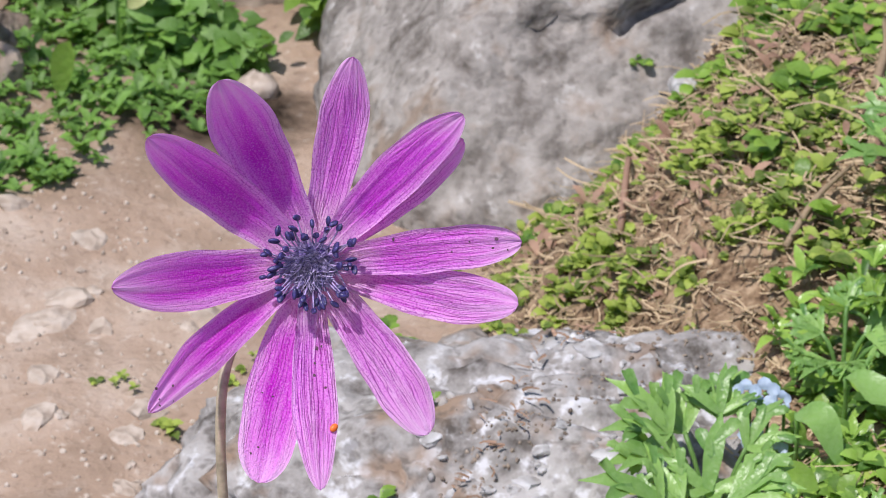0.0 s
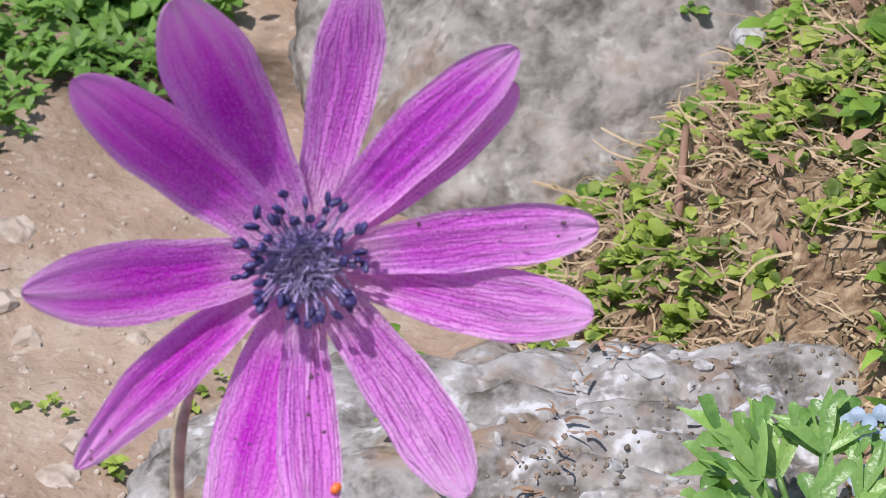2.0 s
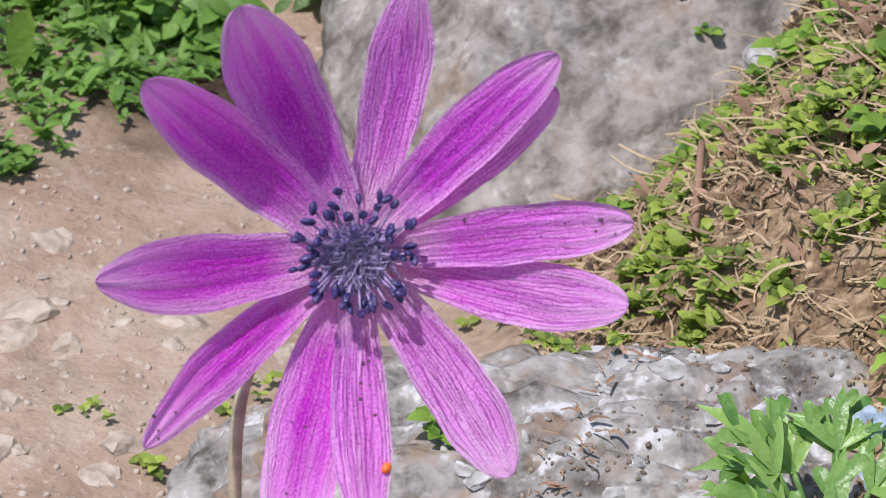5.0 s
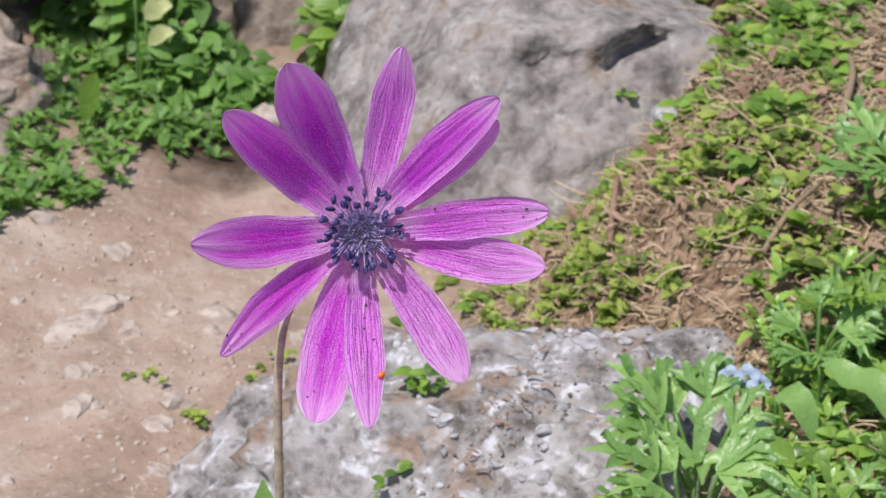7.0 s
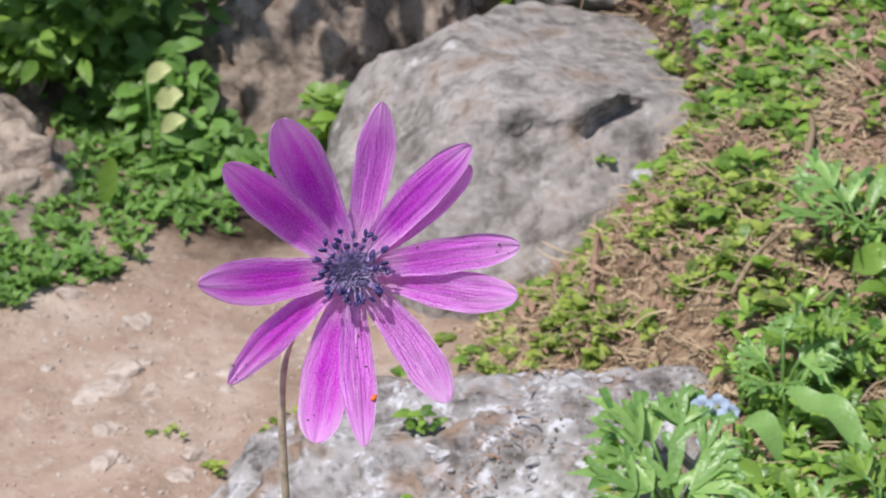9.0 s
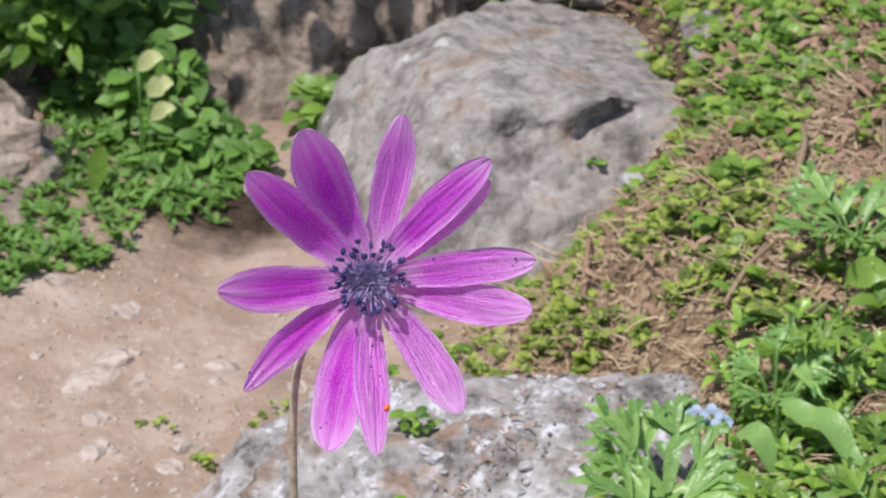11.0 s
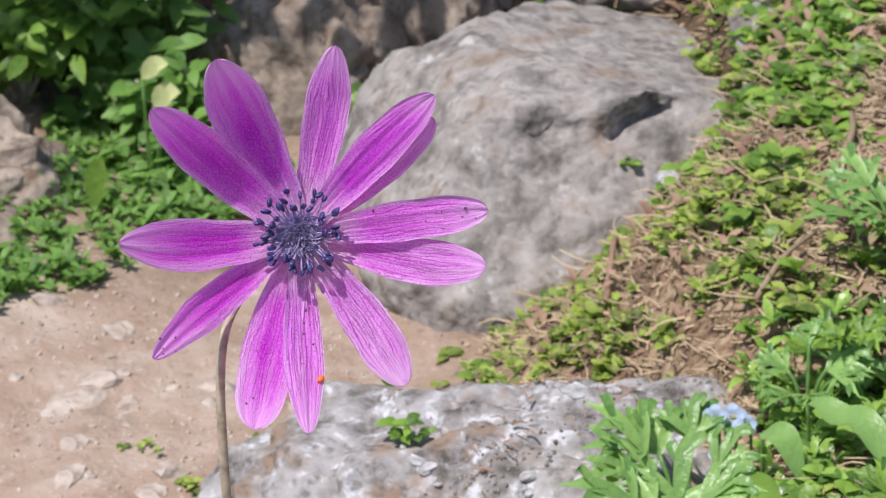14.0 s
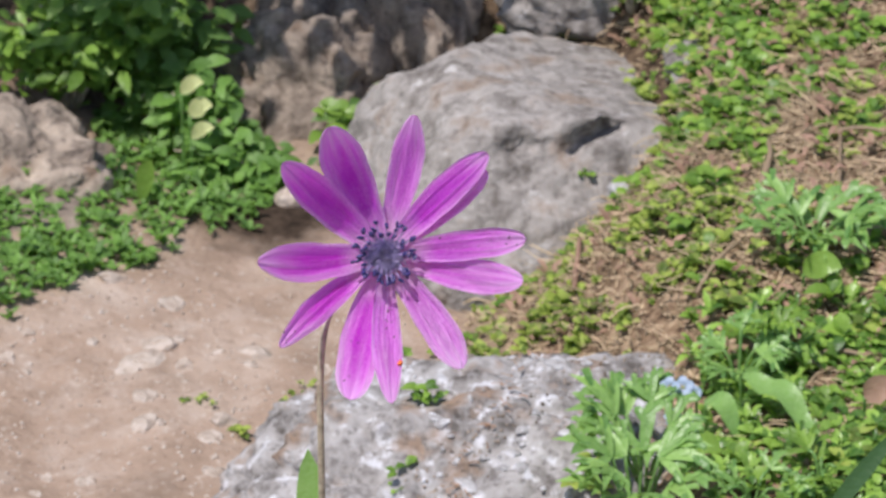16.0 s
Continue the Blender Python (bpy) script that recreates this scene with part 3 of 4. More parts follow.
# ---------------------------------------------------------------- plants


def sprigs(name, label, material, spots, size, leaves, seed, rise=0.5, profile=oval, aspect=0.62, category="plants"):
    """Many small rosettes of leaves at the spots."""
    rnd = random.Random(seed)
    verts, faces = [], []
    for x, y, z in spots:
        s = size * rnd.uniform(0.6, 1.3)
        base = Vector((x, y, z))
        stalk = rnd.uniform(0.1, 1.3) * s
        lean = Vector((rnd.uniform(-0.4, 0.4), rnd.uniform(-0.7, 0.1), 1)).normalized()
        for k in range(leaves):
            a = rnd.uniform(0, 6.28)
            out = Vector((math.cos(a), math.sin(a), rnd.uniform(0.0, 1.1) * rise)).normalized()
            b = base + lean * stalk * rnd.uniform(0.3, 1.0)
            ln = s * rnd.uniform(0.7, 1.2)
            pts = [b, b + out * ln * 0.5 + Vector((0, 0, 0.10 * ln)), b + out * ln + Vector((0, 0, -0.1 * ln))]
            up = (Vector((0, -0.2, 1)) - out * out.z).normalized()
            blade(verts, faces, bez(pts, 5), up, ln * aspect, profile, 0.2)
    ob = from_lists(name, verts, faces, material)
    return tagged(ob, label, category, kind="stuff")


def scatter(n, seed, inside, box, sink=0.0):
    rnd = random.Random(seed)
    out = []
    for _ in range(n * 30):
        if len(out) == n:
            break
        x, y = rnd.uniform(box[0], box[1]), rnd.uniform(box[2], box[3])
        if rnd.random() < inside(x, y):
            out.append((x, y, height(x, y) - sink))
    return out


def patchy(x, y, f=24.0, lo=-0.15, hi=0.2, o=0.0):
    return step(lo, hi, noise.noise(Vector((x * f + o, y * f, 3.1 + o))))


def on_bank(x, y):
    if ((x - 0.042) / 0.080) ** 2 + ((y - 0.088) / 0.050) ** 2 < 1:
        return 0.0
    if ((x - 0.047) / 0.056) ** 2 + ((y - 0.303) / 0.078) ** 2 < 1:
        return 0.0
    return (0.25 + 0.75 * step(0.05, 0.11, x)) * step(0.005, 0.04, x) * (0.04 + 0.96 * patchy(x, y, 34, 0.0, 0.22) * (0.3 + 0.7 * patchy(x, y, 95, -0.2, 0.1, 21)))


sprigs("ground_cover", "low bright green creeper over a bank of dead stalks", CREEPER, scatter(980, 4, on_bank, (0.0, 0.24, 0.03, 0.54)), 0.0043, 6, 5, category="ground cover")
sprigs("ground_cover", "sparse yellow-green creeper on brown litter above the pale rock", CREEPER, scatter(260, 19, lambda x, y: step(0.015, 0.03, x) * (0.15 + 0.85 * patchy(x, y, 60, -0.1, 0.2, 5)) * (((x - 0.042) / 0.085) ** 2 + ((y - 0.088) / 0.050) ** 2 > 1), (0.01, 0.13, 0.12, 0.23)), 0.0032, 5, 20, 1.0, category="ground cover")
sprigs("ground_cover", "green weeds on the slope above the boulder", GREEN, scatter(150, 27, lambda x, y: 0.1 + 0.9 * patchy(x, y, 50, -0.2, 0.2, 1), (0.07, 0.22, 0.355, 0.46)), 0.0045, 6, 28, category="weeds")
sprigs("ground_cover", "green weeds in the gap behind the big boulder", GREEN, scatter(105, 37, lambda x, y: 0.2 + 0.8 * patchy(x, y, 80, -0.2, 0.2, 17), (0.096, 0.130, 0.26, 0.42)), 0.0046, 6, 38, category="weeds")
sprigs("ground_cover", "green weeds and creeper beside the boulder", GREEN, scatter(180, 31, lambda x, y: (((x - 0.050) / 0.060) ** 2 + ((y - 0.303) / 0.080) ** 2 > 1) * (0.08 + 0.92 * patchy(x, y, 55, -0.1, 0.15, 11)), (0.085, 0.17, 0.22, 0.40)), 0.0048, 6, 32, category="weeds")
sprigs("ground_cover", "yellow-green creeper in the litter at the back of the pale rock", CREEPER, scatter(230, 33, lambda x, y: patchy(x, y, 70, 0.0, 0.2, 13), (0.03, 0.115, 0.118, 0.185)), 0.0036, 6, 34, 1.2, category="ground cover")
sprigs("ground_cover", "green weeds growing along the foot of the boulder", GREEN, scatter(170, 29, lambda x, y: 1.0 if 0.95 < ((x - 0.050) / 0.066) ** 2 + ((y - 0.303) / 0.086) ** 2 < 1.3 else 0.0, (0.03, 0.14, 0.2, 0.40)), 0.0045, 6, 30, category="weeds")
sprigs("ground_cover", "dense bright green small-leaved weeds beside the pale rock", BRIGHT, scatter(360, 17, lambda x, y: step(0.092, 0.108, x) * step(0.125, 0.09, y) * (0.12 + 0.88 * patchy(x, y, 55, -0.15, 0.25, 3)), (0.07, 0.20, 0.005, 0.13)), 0.0046, 7, 18, category="weeds")
sprigs("ground_cover", "small fresh green weeds among dry stalks on the bank", GREEN, scatter(300, 14, lambda x, y: on_bank(x, y) * patchy(x, y, 40, 0.0, 0.3, 7), (0.0, 0.23, 0.03, 0.46)), 0.0048, 6, 15, category="weeds")
sprigs("ground_cover", "fresh green weeds crowding the side of the boulder", GREEN, scatter(120, 67, lambda x, y: 0.35 + 0.65 * patchy(x, y, 70, -0.1, 0.2, 43), (0.094, 0.128, 0.235, 0.37)), 0.0046, 6, 68, 1.0, category="weeds")
sprigs("ground_cover", "yellow-green weeds on the litter above the boulder", CREEPER, scatter(85, 69, lambda x, y: 0.35 + 0.65 * patchy(x, y, 70, -0.1, 0.2, 47), (0.082, 0.112, 0.27, 0.39)), 0.0044, 6, 70, 1.0, category="weeds")


def on_left(x, y):
    edge = -0.046 - (0.290 - y) * 0.85
    return step(edge + 0.006, edge - 0.02, x) * step(0.15, 0.19, y) * (0.25 + 0.75 * patchy(x, y, 30, -0.3, 0.2, 2))


sprigs("grass", "low green weeds and grass along the path", WEED, scatter(1500, 24, on_left, (-0.24, -0.04, 0.15, 0.34)), 0.0046, 6, 25, 0.9, lance, 0.42, "grass")


def straw(name, label, n, seed, inside, box, length, category="straw", surface=None, material=STRAW):
    rnd = random.Random(seed)
    verts, faces = [], []
    for x, y, z in scatter(n, seed, inside, box):
        if surface:
            z = surface(x, y)
            if z is None:
                continue
        a = rnd.uniform(0, 6.28)
        d = Vector((math.cos(a), math.sin(a), rnd.uniform(-0.1, 0.35)))
        ln = length * rnd.uniform(0.4, 1.3)
        b = Vector((x, y, z + 0.0015))
        sway = Vector((rnd.uniform(-1, 1), rnd.uniform(-1, 1), rnd.uniform(-0.2, 0.6))) * ln * 0.25
        blade(verts, faces, bez([b, b + d * ln * 0.5 + sway, b + d * ln], 6), Vector((rnd.uniform(-0.5, 0.5), -0.4, 1)).normalized(), rnd.uniform(0.0003, 0.0009), lambda s: 1 - 0.5 * s, 0.5)
    return tagged(from_lists(name, verts, faces, material), label, category, kind="stuff")


sprigs("dead_leaves", "curled brown dead leaves lying in the creeper on the bank", DEAD, scatter(420, 63, lambda x, y: (on_bank(x, y) > 0) * (0.2 + 0.8 * patchy(x, y, 45, -0.1, 0.2, 31)), (0.03, 0.22, 0.09, 0.42)), 0.0052, 2, 64, 0.9, oval, 0.34, "litter")
sprigs("dead_leaves", "dark reddish-brown rotting leaves on the bank", DEAD, scatter(260, 65, lambda x, y: (on_bank(x, y) > 0) * (0.2 + 0.8 * patchy(x, y, 45, -0.1, 0.2, 33)), (0.03, 0.22, 0.09, 0.46)), 0.0060, 2, 66, 0.9, oval, 0.34, "litter")
straw("dry_stalks", "tangle of dry brown stalks and straw on the bank", 3000, 34, lambda x, y: step(0.02, 0.05, x) * (on_bank(x, y) > 0), (0.0, 0.23, 0.03, 0.42), 0.011)
straw("dry_stalks", "loops of pale dry straw over the creeper on the bank", 110, 43, lambda x, y: patchy(x, y, 30, -0.2, 0.2, 23), (0.095, 0.20, 0.14, 0.31), 0.024)
straw("plant_litter", "thick brown litter of dead leaves on the slope above the pale rock", 3400, 40, lambda x, y: 0.5 + 0.5 * patchy(x, y, 60, -0.2, 0.2, 15), (0.025, 0.16, 0.09, 0.25), 0.0055, "litter")
straw("plant_litter", "short brown bits of dead leaves and stalks between rock and bank", 3200, 35, lambda x, y: step(0.012, 0.04, x) * (0.3 + 0.7 * patchy(x, y, 50, -0.2, 0.2, 6)), (0.0, 0.2, 0.03, 0.36), 0.0045, "litter")


def crumbs(n, seed, inside, box, size, material, name, label, surface=None):
    """Loose crumbs of earth and grit, too many to count."""
    rnd = random.Random(seed)
    bm = bmesh.new()
    bmesh.ops.create_icosphere(bm, subdivisions=1, radius=1)
    shape = [v.co.copy() for v in bm.verts]
    tris = [tuple(v.index for v in f.verts) for f in bm.faces]
    bm.free()
    verts, faces = [], []
    for x, y, z in scatter(n, seed, inside, box):
        if surface:
            z = surface(x, y)
            if z is None:
                continue
        r = size * rnd.uniform(0.4, 1.3)
        turn = Euler((rnd.uniform(0, 6), rnd.uniform(0, 6), rnd.uniform(0, 6))).to_matrix() @ Matrix.Diagonal((r * rnd.uniform(0.8, 1.5), r, r * rnd.uniform(0.5, 0.9)))
        n0 = len(verts)
        verts += [Vector((x, y, z)) + turn @ (v * rnd.uniform(0.8, 1.15)) for v in shape]
        faces += [tuple(n0 + k for k in t) for t in tris]
    return tagged(from_lists(name, verts, faces, material), label, "grit", kind="stuff")


def off_shade_patch(x, y):
    """Nothing on the painted shade at the path's end, all of it on the trodden path."""
    return step(0.030, 0.050, math.hypot(x + 0.047, y - 0.290))


crumbs(1000, 36, lambda x, y: off_shade_patch(x, y) * step(0.01, -0.01, x) * (0.25 + 0.75 * patchy(x, y, 30, -0.2, 0.2, 8)), (-0.16, 0.02, 0.05, 0.32), 0.0008, PEBBLE_WARM, "path_grit", "fine pale grit scattered over the trodden path")
crumbs(2600, 37, lambda x, y: step(0.0, 0.03, x) * (0.3 + 0.7 * patchy(x, y, 40, -0.2, 0.2, 8)), (0.0, 0.2, 0.03, 0.4), 0.0010, STRAW, "soil_crumbs", "brown crumbs of soil and dead leaf on the bank")


def bush(name, label, material, centre, radii, leaves, size, seed, twigs=9):
    """A bush: twigs from its foot and a crown of many leaves with gaps."""
    rnd = random.Random(seed)
    top = new(name)
    c = Vector(centre)
    foot = Vector((c.x, c.y, height(c.x, c.y) - 0.003))
    top.location = foot
    tagged(top, label, "bush")
    ends = []
    for k in range(twigs):
        d = Vector((rnd.gauss(0, 1), rnd.gauss(0, 1), rnd.gauss(0, 0.8))).normalized() * rnd.uniform(0.5, 0.95)
        end = c + Vector((d.x * radii[0], d.y * radii[1], d.z * radii[2])) - foot
        ends.append(end)
        bm = bmesh.new()
        tube(bm, bez([Vector((0, 0, 0)), end * 0.5 + Vector((0, 0, radii[2] * 0.25)), end], 7), 0.0011, 5, 0.3)
        part("twig", bm, STEM, top)
    verts, faces = [], []
    for k in range(leaves):
        e = rnd.choice(ends) * rnd.uniform(0.55, 1.1)
        b = e + Vector((rnd.gauss(0, 1) * radii[0], rnd.gauss(0, 1) * radii[1], rnd.gauss(0, 1) * radii[2])) * 0.22
        a = rnd.uniform(0, 6.28)
        out = Vector((math.cos(a), math.sin(a) - 0.3, rnd.uniform(-0.6, 0.8))).normalized()
        ln = size * rnd.uniform(0.6, 1.3)
        up = Vector((rnd.uniform(-0.6, 0.6), -0.5, 0.9))
        up = (up - out * up.dot(out)).normalized()
        blade(verts, faces, bez([b, b + out * ln * 0.5, b + out * ln + Vector((0, 0, -0.2 * ln))], 5), up, ln * 0.5, oval, 0.2)
    cr = from_lists("crown", verts, faces, material)
    cr.parent = top
    tagged(cr, "loose crown of small leaves", kind="stuff")
    return top


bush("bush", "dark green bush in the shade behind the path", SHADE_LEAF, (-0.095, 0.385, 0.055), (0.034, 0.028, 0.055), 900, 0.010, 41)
bush("bush", "sunlit green bush leaning over the grey rock", GREEN, (-0.122, 0.364, 0.052), (0.032, 0.016, 0.016), 480, 0.009, 42)
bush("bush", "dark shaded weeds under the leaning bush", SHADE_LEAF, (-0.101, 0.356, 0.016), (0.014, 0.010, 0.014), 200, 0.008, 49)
bush("bush", "green leafy weeds at the end of the path", WEED, (-0.072, 0.333, 0.016), (0.020, 0.016, 0.015), 390, 0.0078, 43)
bush("bush", "mid-green leafy shoots round pale leaves at the rocks", WEED, (-0.074, 0.346, 0.034), (0.013, 0.011, 0.015), 150, 0.010, 47)
bush("bush", "low green weeds over shade-darkened soil at the path's end", WEED, (-0.052, 0.316, 0.012), (0.018, 0.012, 0.014), 170, 0.0085, 48)
bush("bush", "fresh green weeds below the rocks", GREEN, (-0.015, 0.345, 0.016), (0.012, 0.010, 0.018), 150, 0.009, 44)
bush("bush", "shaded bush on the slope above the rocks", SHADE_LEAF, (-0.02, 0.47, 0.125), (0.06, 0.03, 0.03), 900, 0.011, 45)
bush("bush", "sunlit green weeds above the big boulder", GREEN, (0.085, 0.375, 0.085), (0.016, 0.012, 0.012), 220, 0.007, 46)


def shade_tree():
    """The small tree beside the path whose crown overhangs the rocks and shades them."""
    rnd = random.Random(61)
    top = new("tree")
    foot = Vector((-0.30, 0.47, height(-0.30, 0.47) - 0.01))
    top.location = foot
    tagged(top, "small leafy tree that overhangs the rocks behind the path", "tree")
    crown = [Vector((-0.170, 0.300, 0.32)), Vector((-0.090, 0.320, 0.32)), Vector((-0.255, 0.350, 0.30))]
    bm = bmesh.new()
    tube(bm, bez([Vector((0, 0, 0)), Vector((0.01, -0.005, 0.14)), Vector((0.05, -0.02, 0.27)), Vector((0.10, -0.04, 0.33))], 12), 0.014, 10, 0.45)
    trunk = part("trunk", bm, STEM, top, "tapered brown trunk")
    ends = []
    for k in range(26):
        c = crown[(1, 0, 1, 2, 0, 1)[k % 6]] + Vector((rnd.gauss(0, 0.028), rnd.gauss(0, 0.018), rnd.gauss(0, 0.012))) - foot
        start = Vector((rnd.uniform(0.04, 0.1), -0.03, rnd.uniform(0.26, 0.33)))
        bm = bmesh.new()
        tube(bm, bez([start, (start + c) * 0.5 + Vector((0, 0, 0.02)), c], 8), 0.003, 6, 0.25)
        part("limb", bm, STEM, top)
        ends += [start.lerp(c, q) for q in (0.86, 0.94, 1.0, 1.05)]
    verts, faces = [], []
    for k in range(410):
        b0 = rnd.choice(ends) + Vector((rnd.gauss(0, 0.02), rnd.gauss(0, 0.016), rnd.gauss(0, 0.01)))
        a = rnd.uniform(0, 6.28)
        out = Vector((math.cos(a), math.sin(a), rnd.uniform(-0.5, 0.3))).normalized()
        ln = 0.019 * rnd.uniform(0.6, 1.3)
        up = Vector((rnd.uniform(-0.5, 0.5), rnd.uniform(-0.5, 0.5), 1))
        up = (up - out * up.dot(out)).normalized()
        blade(verts, faces, bez([b0, b0 + out * ln * 0.5, b0 + out * ln + Vector((0, 0, -0.2 * ln))], 5), up, ln * 0.5, oval, 0.2)
    cr = from_lists("crown", verts, faces, SHADE_LEAF)
    cr.parent = top
    tagged(cr, "loose green crown with gaps", kind="stuff")


shade_tree()


def single_leaf(name, base, tip, width, material, label, category="leaf", arch=0.2, profile=oval, up=(0, -0.5, 1), wave=0.0, fold=0.25):
    """A leaf of its own, with a thin stalk."""
    b, t = Vector(base), Vector(tip)
    ln = (t - b).length
    mid = (b + t) * 0.5 + Vector((0, 0, arch * ln))
    pts = bez([b, mid, t], 14)
    pts = [p + Vector((0, 0, wave * ln * math.sin(k * 1.1))) for k, p in enumerate(pts)]
    verts, faces = [], []
    blade(verts, faces, pts, Vector(up).normalized(), width, profile, fold)
    top = new(name)
    top.location = b
    tagged(top, label, category)
    lf = from_lists("blade", [v - b for v in verts], faces, material)
    lf.parent = top
    bm = bmesh.new()
    foot = Vector((b.x, b.y + 0.002, height(b.x, b.y + 0.002) - 0.002))
    tube(bm, bez([foot - b, (foot - b) * 0.5 + Vector((0.0005, 0, 0)), Vector((0, 0, 0))], 6), 0.0005, 6)
    part("leaf_stalk", bm, FRESH, top)
    return top


for k, (x, y, z, ln) in enumerate(((-0.0745, 0.320, 0.0463, 0.0070), (-0.0714, 0.320, 0.0373, 0.0085), (-0.0707, 0.320, 0.0286, 0.0065))):
    single_leaf("round_leaf", (x - 0.0042, y, z - 0.003), (x + 0.0042, y - 0.003, z + 0.003), ln * 0.8, YELLOW, "round pale yellow-green leaf of a weed", up=(0, -1, 0.4))
single_leaf("weed_leaf", (-0.091, 0.288, 0.015), (-0.087, 0.286, 0.033), 0.0065, BRIGHT, "upright light green weed leaf in the grass", up=(0, -1, 0.3))


def finger_leaf(verts, faces, base, out, up, size, rnd, fingers=5):
    """A deeply cut leaf: fingers that fan out and fork."""
    side = out.cross(up).normalized()
    for k in range(fingers):
        q = (k / (fingers - 1) - 0.5) * 2
        ang = q * rnd.uniform(0.9, 1.15)
        d = (out * math.cos(ang) + side * math.sin(ang) + up * rnd.uniform(-0.15, 0.25)).normalized()
        ln = size * (1 - 0.25 * abs(q)) * rnd.uniform(0.85, 1.1)
        droop = Vector((0, 0, -0.12 * ln))
        pts = bez([base, base + d * ln * 0.55 + up * 0.06 * ln, base + d * ln + droop], 7)
        blade(verts, faces, pts, up, ln * 0.225, lance, 0.35)
        for sgn in (-1, 1):
            s0 = pts[2 if sgn < 0 else 3]
            d2 = (d * 0.8 + side * sgn * 0.6).normalized()
            blade(verts, faces, bez([s0, s0 + d2 * ln * 0.28, s0 + d2 * ln * rnd.uniform(0.3, 0.42) + droop * 0.6], 5), up, ln * 0.165, lance, 0.35)


def cut_leaf_plant(label, centre, n, size, seed, spread, material=FRESH, tall=1.0, fan=(0.0, 360.0)):
    rnd = random.Random(seed)
    c = Vector(centre)
    foot = Vector((c.x, c.y, height(c.x, c.y) - 0.002))
    top = new("anemone_plant")
    top.location = foot
    tagged(top, label, "plant", "cut-leaved plants")
    for k in range(n):
        a = radians(fan[0] + (fan[1] - fan[0]) * k / n) + rnd.uniform(-0.3, 0.3)
        q = rnd.uniform(0.35, 1.0)
        head = c + Vector((math.cos(a) * spread * q, math.sin(a) * spread * q * 0.8, (rnd.uniform(-0.2, 1.0)) * 0.010 * tall)) - foot
        bm = bmesh.new()
        tube(bm, bez([Vector((0, 0, 0)), head * 0.5 + Vector((0, 0, 0.004)), head], 7), 0.00055, 6)
        stalk = part("leaf_stalk", bm, FRESH, top)
        out = Vector((math.cos(a), math.sin(a) - 0.35, rnd.uniform(0.15, 0.6))).normalized()
        up = Vector((0, -0.45, 1))
        up = (up - out * up.dot(out)).normalized()
        verts, faces = [], []
        finger_leaf(verts, faces, head, out, up, size * rnd.uniform(0.8, 1.2), rnd, rnd.choice((3, 4, 4)))
        lf = from_lists("leaf", verts, faces, material)
        lf.parent = stalk
    return top


cut_leaf_plant("leafy green plant with deeply cut leaves beside the pale rock", (0.077, 0.047, 0.0605), 10, 0.0175, 51, 0.013, tall=0.9, fan=(50, 300))
cut_leaf_plant("leafy green plant with finger-like leaves at the rock's foot", (0.073, 0.020, 0.060), 9, 0.0175, 52, 0.016)
cut_leaf_plant("low green plant with finger leaves among the weeds", (0.106, 0.016, 0.054), 7, 0.012, 56, 0.012)
cut_leaf_plant("young green plant with cut leaves on the bank", (0.131, 0.142, 0.080), 10, 0.018, 53, 0.015, FRESH)
cut_leaf_plant("green plant with narrow cut leaves on the bank", (0.106, 0.084, 0.064), 8, 0.012, 54, 0.011)
cut_leaf_plant("green plant with small cut leaves beside the broad leaf", (0.116, 0.098, 0.066), 8, 0.011, 57, 0.012, GREEN)
cut_leaf_plant("green plant with cut leaves in the creeper", (0.126, 0.024, 0.056), 8, 0.011, 55, 0.013, GREEN)

sprigs("ground_cover", "glossy small-leaved green weeds between the cut-leaved plants", BRIGHT, scatter(150, 57, lambda x, y: step(0.086, 0.098, x) * (0.3 + 0.7 * patchy(x, y, 70, -0.2, 0.2, 27)), (0.085, 0.165, -0.005, 0.12)), 0.0058, 7, 58, 1.3, lance, 0.34, category="weeds")
sprigs("ground_cover", "broad-leaved dark green weeds low on the bank", GREEN, scatter(80, 59, lambda x, y: 0.3 + 0.7 * patchy(x, y, 60, -0.2, 0.2, 29), (0.095, 0.17, 0.0, 0.15)), 0.0062, 5, 60, 1.2, category="weeds")
single_leaf("broad_leaf", (0.1052, 0.069, 0.0672), (0.1272, 0.045, 0.0605), 0.0088, FRESH, "glossy broad green leaf with a wavy rim", wave=0.035, arch=0.12, up=(0.35, -0.6, 0.8), fold=0.5)
single_leaf("broad_leaf", (0.0940, 0.055, 0.0670), (0.1035, 0.045, 0.0590), 0.0075, FRESH, "arching pale green leaf over the blue flowers", arch=0.35, up=(0.3, -0.6, 0.8))
single_leaf("broad_leaf", (0.0880, 0.038, 0.0612), (0.0980, 0.036, 0.0605), 0.0070, BRIGHT, "round bright green leaf low in the weeds", up=(0, -0.9, 0.5))
single_leaf("broad_leaf", (0.1276, 0.122, 0.0755), (0.1390, 0.118, 0.0800), 0.0085, BRIGHT, "round bright green leaf on the bank", up=(0, -0.9, 0.5))
single_leaf("grass_blade", (0.1215, -0.006, 0.0580), (0.1500, 0.003, 0.0950), 0.0052, BLADE, "thick dark green blade of a bulb plant", profile=lance, arch=0.02, up=(0, -0.7, 0.7))
single_leaf("dead_leaf", (0.1410, 0.057, 0.0680), (0.1505, 0.055, 0.0710), 0.0085, DEAD, "curled reddish-brown dead leaf on the weeds", up=(0, -0.9, 0.5), fold=0.5)


